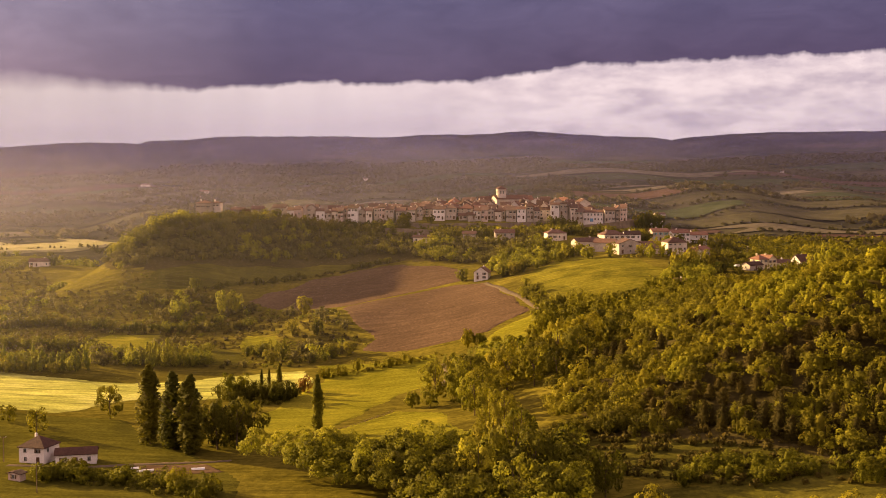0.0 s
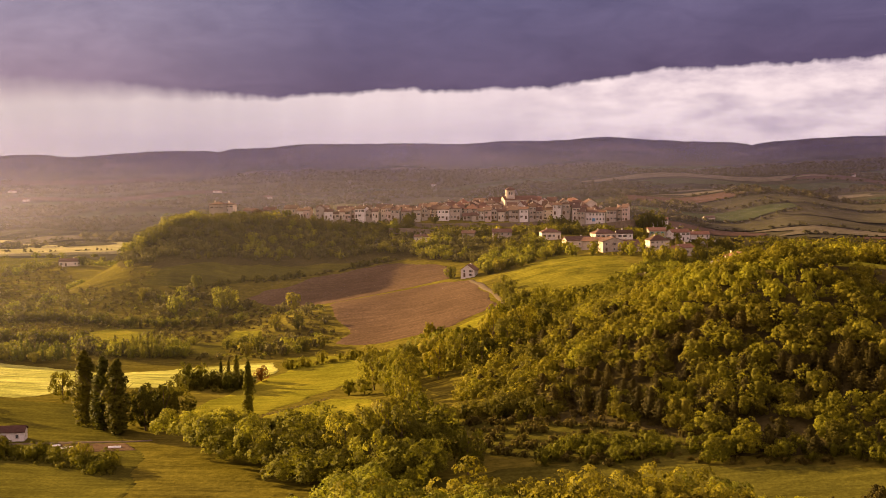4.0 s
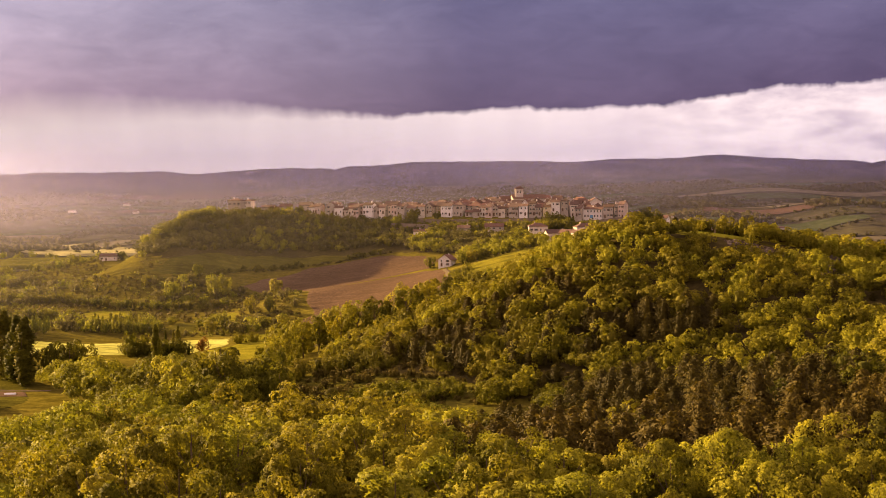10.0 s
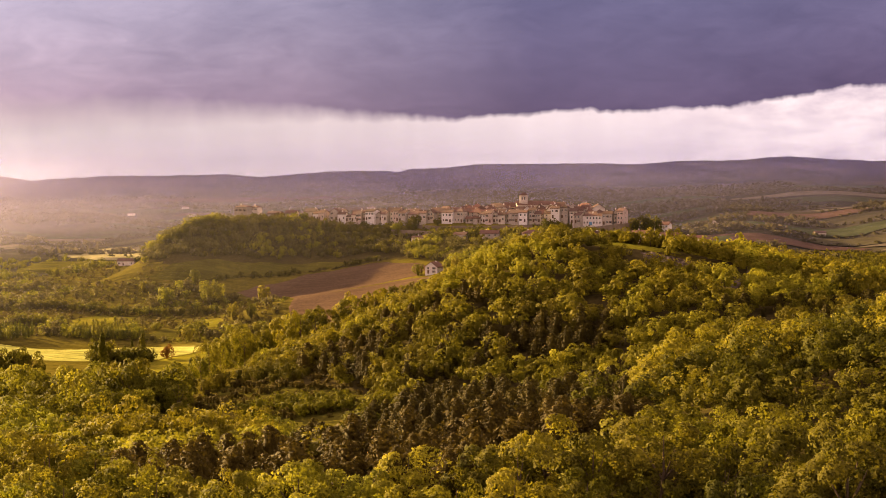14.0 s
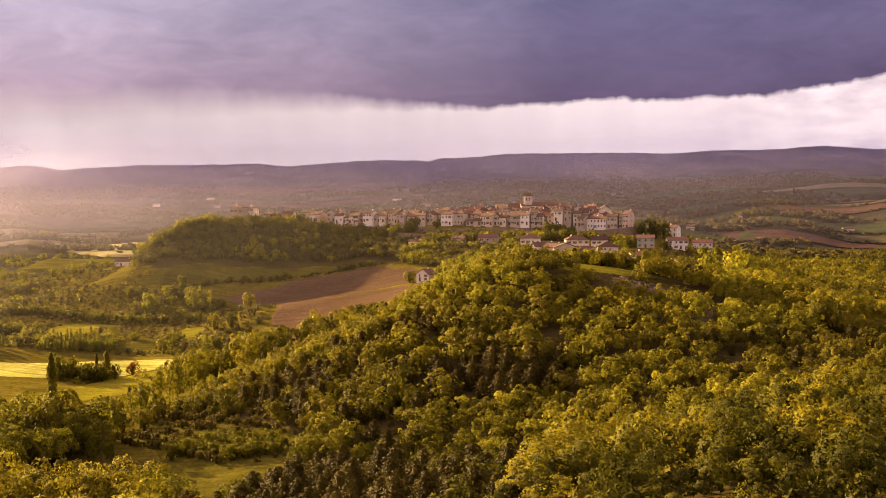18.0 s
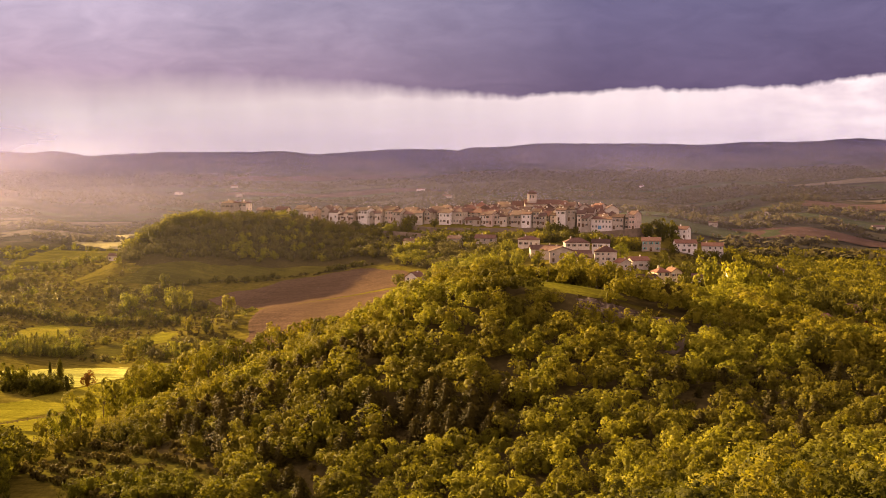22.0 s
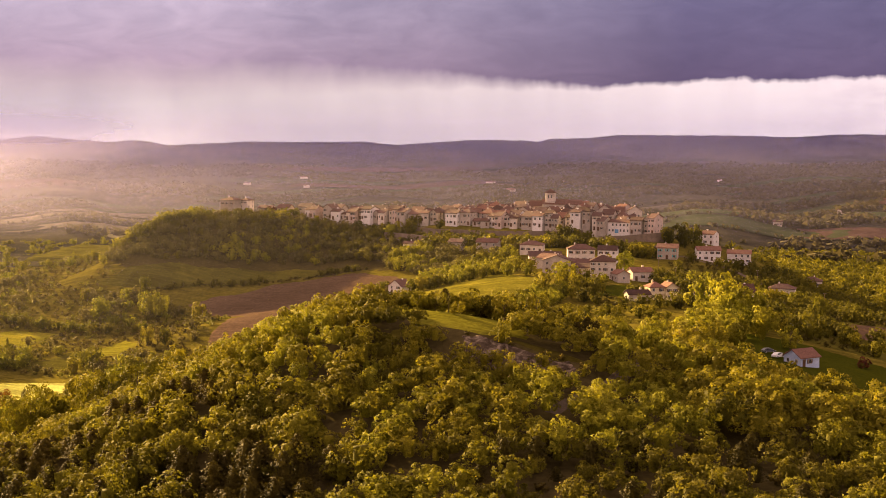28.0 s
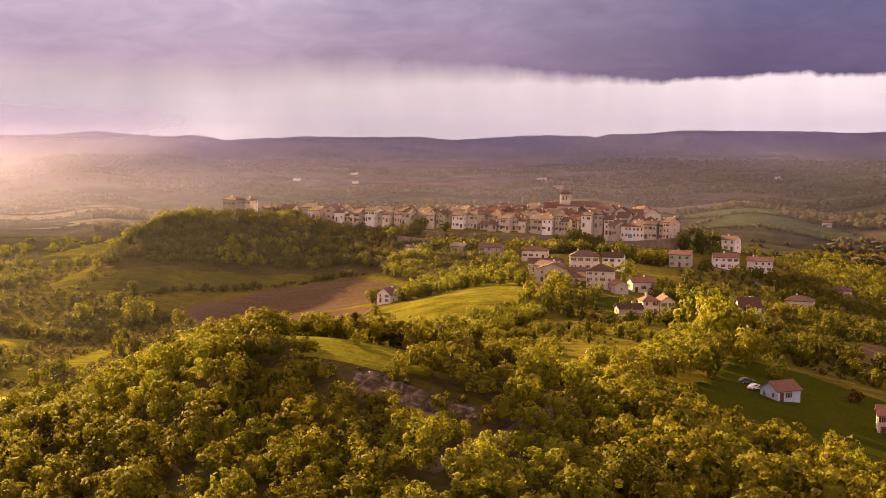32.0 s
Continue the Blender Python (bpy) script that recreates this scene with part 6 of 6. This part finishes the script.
M_CARWHITE, M_CARDARK, M_CARGREY = paint("white_car_paint", (0.75, 0.75, 0.74)), paint("dark_car_paint", (0.04, 0.045, 0.06)), paint("silver_car_paint", (0.40, 0.41, 0.43))
M_TYRE, M_RIM = paint("rubber", (0.02, 0.02, 0.02), 0.9), paint("wheel_rim", (0.45, 0.45, 0.47), 0.35)
M_WOOD = surface("weathered_wood", [(0.3, (0.12, 0.085, 0.055)), (0.7, (0.19, 0.14, 0.095))], 5.0, 0.5)
M_SHEET = paint("white_plastic_sheet", (0.78, 0.77, 0.74), 0.5)
M_POOL = paint("pool_water", (0.05, 0.38, 0.50), 0.05)


def loft(profile, half):
    """A body of the side profile (x, z), half wide, with slightly tucked-in upper edges."""
    k = len(profile)
    V = []
    for s in (-1, 1):
        V += [(x, s * half * (1 if z < 1.0 else 0.86), z) for x, z in profile]
    F = [tuple(range(k)), tuple(reversed(range(k, 2 * k)))]
    F += [(i, i + k, (i + 1) % k + k, (i + 1) % k) for i in range(k)]
    return V, [tuple(reversed(f)) for f in F]


def ring(r0, r1, w, seg=14):
    V, F = [], []
    for y in (-w / 2, w / 2):
        for r in (r0, r1):
            V += [(r * math.cos(2 * math.pi * i / seg), y, r * math.sin(2 * math.pi * i / seg)) for i in range(seg)]
    for i in range(seg):
        j = (i + 1) % seg
        F += [(i, j, seg + j, seg + i), (2 * seg + j, 2 * seg + i, 3 * seg + i, 3 * seg + j), (seg + i, seg + j, 3 * seg + j, 3 * seg + i), (j, i, 2 * seg + i, 2 * seg + j)]
    return V, F


ME_TYRE = shared("tyre", *ring(0.2, 0.33, 0.2), M_TYRE)
ME_RIM = shared("rim", *ring(0.02, 0.2, 0.14), M_RIM)


def vehicle(kind, x, y, rot, mat, label, z=None):
    van = kind == "van"
    prof = [(-2.5, 0.35), (2.4, 0.35), (2.5, 0.9), (2.0, 1.15), (1.3, 1.95), (1.0, 2.1), (-2.4, 2.1), (-2.5, 1.0)] if van else [(-2.0, 0.32), (2.0, 0.32), (2.05, 0.7), (1.2, 0.92), (0.55, 1.42), (-1.1, 1.45), (-1.75, 1.0), (-2.05, 0.85)]
    half = 0.95 if van else 0.86
    root = new(kind)
    root.matrix_basis = pose(x, y, (float(height(x, y)) + 0.3 if z is None else z), 0, 0, rot)
    tagged(root, label, kind, "parked vehicles")
    poly_mesh("body", *loft(prof, half), mat, root)
    g0, g1 = ((1.05, 1.3), (1.95, 1.9)) if van else ((0.6, 0.95), (1.36, 1.1))
    fr = [(2.02, 1.17), (1.33, 1.92)] if van else [(1.22, 0.95), (0.6, 1.38)]
    (xa, za), (xb, zb) = fr
    poly_mesh("windscreen", [(xa + 0.03, -half * 0.8, za), (xa + 0.03, half * 0.8, za), (xb + 0.03, half * 0.76, zb), (xb + 0.03, -half * 0.76, zb)], [(0, 1, 2, 3)], M_GLASS, root)
    for s in (-1, 1):
        lo, hi, yy = (1.2, 1.75, half * 0.9) if van else (0.97, 1.33, half * 0.88)
        WV, WF = boxes([((0.3 if van else -1.0), (1.35 if van else 0.45), s * yy - 0.03, s * yy + 0.03, lo, hi)])
        link_mesh("side_window", WV, WF, M_GLASS, root)
    for wx in (-1.45, 1.45):
        for s in (-1, 1):
            w = sub("wheel", ME_TYRE, root, pose(wx * (1.1 if van else 0.88), s * (half - 0.06), 0.33))
            sub("rim", ME_RIM, w, Matrix())
    for s in (-1, 1):
        xx = 2.48 if van else 2.02
        HV, HF = boxes([(xx - 0.08, xx + 0.03, s * half * 0.72 - 0.14, s * half * 0.72 + 0.14, 0.62, 0.78)])
        link_mesh("headlight", HV, HF, M_RIM, root)
    return root


vehicle("van", 62, -74.5, 10, M_CARWHITE, "white van parked under the village wall")
vehicle("van", 87, -72.5, 160, M_CARWHITE, "white delivery van beside the lane")
vehicle("car", 67, -75, 80, M_CARDARK, "dark car parked in the village car park")
vehicle("car", 71, -75, 82, M_CARGREY, "silver car parked in the village car park")
vehicle("car", 75, -74.5, 78, M_CARDARK, "dark car parked in the village car park")
vehicle("car", 121, -246, 20, M_CARWHITE, "white car parked before the yellow house")
vehicle("car", 203, -379, 60, M_CARWHITE, "white car parked beside the bungalow")
vehicle("car", 199, -372, 40, M_CARDARK, "dark car standing on the gravel drive")
vehicle("car", 123.5, -66, 15, M_CARWHITE, "white car beside the white house")
vehicle("car", 176, -130, -15, M_CARWHITE, "white car on the eastern lane")
vehicle("car", 232, -142.5, -12, M_CARGREY, "silver car on the eastern lane")

# swimming pool with a coping
pool = tagged(new("swimming_pool"), "turquoise garden swimming pool with a pale coping", "pool")
pool.matrix_basis = pose(188, -278, float(height(188.0, -278.0)) + 0.3, 0, 0, 20)
PV, PF = boxes([(-4.4, 4.4, -2.4, -2.0, -1, 0.12), (-4.4, 4.4, 2.0, 2.4, -1, 0.12), (-4.4, -4.0, -2.0, 2.0, -1, 0.12), (4.0, 4.4, -2.0, 2.0, -1, 0.12)])
link_mesh("coping", PV, PF, M_CREAM, pool)
PV, PF = boxes([(-4.0, 4.0, -2.0, 2.0, -0.9, 0.02)])
link_mesh("water", PV, PF, M_POOL, pool)

# kitchen garden beside the farmhouse: dug beds and white covers
patch("garden_plot", [(-112, -524), (-90, -518), (-82, -530), (-104, -538)], M_SOIL, "dug kitchen garden beside the farmhouse", 0.18, 1.0, "garden", 0.3)
patch("farm_track", [(-150, -530), (-122, -528), (-100, -520), (-84, -513), (-84, -511), (-101, -517), (-123, -525), (-150, -527)], M_TRACK, "dusty farm track past the house", 0.22, 1.0, "path", 0.3)
for x, y, r, w in ((-106, -531, 20, 5.0), (-91, -527, 18, 4.0), (-110, -528, 15, 2.5)):
    root = tagged(new("cloche_tunnel"), "low white plastic tunnel over a garden bed", "tunnel", "tunnels in the garden")
    root.matrix_basis = pose(x, y, float(height(x, y)) + 0.15, 0, 0, r)
    TV, TF = [], []
    for i in (0, 1):
        TV += [((i - 0.5) * w, -0.6 * math.cos(math.pi * k / 6), 0.6 * math.sin(math.pi * k / 6)) for k in range(7)]
    TF = [(k, k + 1, 8 + k, 7 + k) for k in range(6)]
    link_mesh("cover", TV, TF, M_SHEET, root)
    for i in (-0.5, 0, 0.5):
        HV, HF = ring(0.58, 0.63, 0.05, 12)
        hoop = link_mesh("hoop", HV, HF, M_RIM, root)
        hoop.matrix_basis = pose(i * w, 0, 0, 0, 0, 90)


def utility_pole(x, y, tall, label, arms=1):
    root = tagged(new("utility_pole"), label, "pole", "utility poles")
    root.matrix_basis = pose(x, y, float(height(x, y)), 0, 0, (x * 7) % 90)
    V, F = [], []
    for z, r in ((-0.5, 0.16), (tall, 0.10)):
        V += [(r * math.cos(2 * math.pi * k / 8), r * math.sin(2 * math.pi * k / 8), z) for k in range(8)]
    F = [(k, (k + 1) % 8, 8 + (k + 1) % 8, 8 + k) for k in range(8)]
    link_mesh("post", V, F, M_WOOD, root)
    link_mesh("crossarm", *boxes([(-0.8, 0.8, -0.06, 0.06, tall - 0.5, tall - 0.36)]), M_WOOD, root)
    for s in (-0.7, 0.0, 0.7):
        link_mesh("insulator", *boxes([(s - 0.05, s + 0.05, -0.05, 0.05, tall - 0.36, tall - 0.15)]), M_RIM, root)


for x, y, h in ((-152, -523, 8.0), (-128, -560, 8.0), (-2, -185, 7.5), (108, -150, 8.0), (124, -180, 8.0), (150, -120, 8.0), (186, -150, 8.0), (176, -250, 8.0)):
    utility_pole(x, y, h, "grey weathered wooden utility pole with a crossarm")


def rail_fence(pts, label):
    """Posts and two rails along the points."""
    root = tagged(new("fence"), label, "fence")
    x0, y0 = pts[0]
    for (xa, ya), (xb, yb) in zip(pts, pts[1:]):
        k = max(1, int(math.hypot(xb - xa, yb - ya) / 3))
        for i in range(k):
            x, y = xa + (xb - xa) * i / k, ya + (yb - ya) * i / k
            p0 = link_mesh("post", *boxes([(-0.06, 0.06, -0.06, 0.06, -0.3, 1.15)]), M_WOOD, root)
            p0.location = (x, y, float(height(x, y)))
            x2, y2 = xa + (xb - xa) * (i + 1) / k, ya + (yb - ya) * (i + 1) / k
            for up in (0.55, 1.0):
                a, b = Vector((x, y, float(height(x, y)) + up)), Vector((x2, y2, float(height(x2, y2)) + up))
                rail = link_mesh("rail", *boxes([(0, (b - a).length, -0.03, 0.03, -0.05, 0.05)]), M_WOOD, root)
                rail.matrix_basis = Matrix.Translation(a) @ (b - a).to_track_quat("X", "Z").to_matrix().to_4x4()


rail_fence([(-58, -470), (-48, -456), (-39, -441)], "low field fence along the meadow edge")

# balconies of the two white houses
for x, y, rot in ((119, -86, 22), (132, -68, 10)):
    root = tagged(new("balcony"), "white concrete balcony with a thin metal railing", "balcony", "balconies of the white houses")
    root.matrix_basis = pose(x, y, float(height(x, y)) + 2.75, 0, 0, rot) @ pose(3.0, -5.1, 0)
    link_mesh("slab", *boxes([(-2.6, 2.6, -0.7, 0.6, -0.18, 0.0)]), M_WHITE, root)
    link_mesh("handrail", *boxes([(-2.6, 2.6, -0.68, -0.62, 0.92, 0.98)]), M_RIM, root)
    for k in range(14):
        link_mesh("baluster", *boxes([(-2.55 + k * 0.39, -2.52 + k * 0.39, -0.665, -0.635, 0.0, 0.92)]), M_RIM, root)
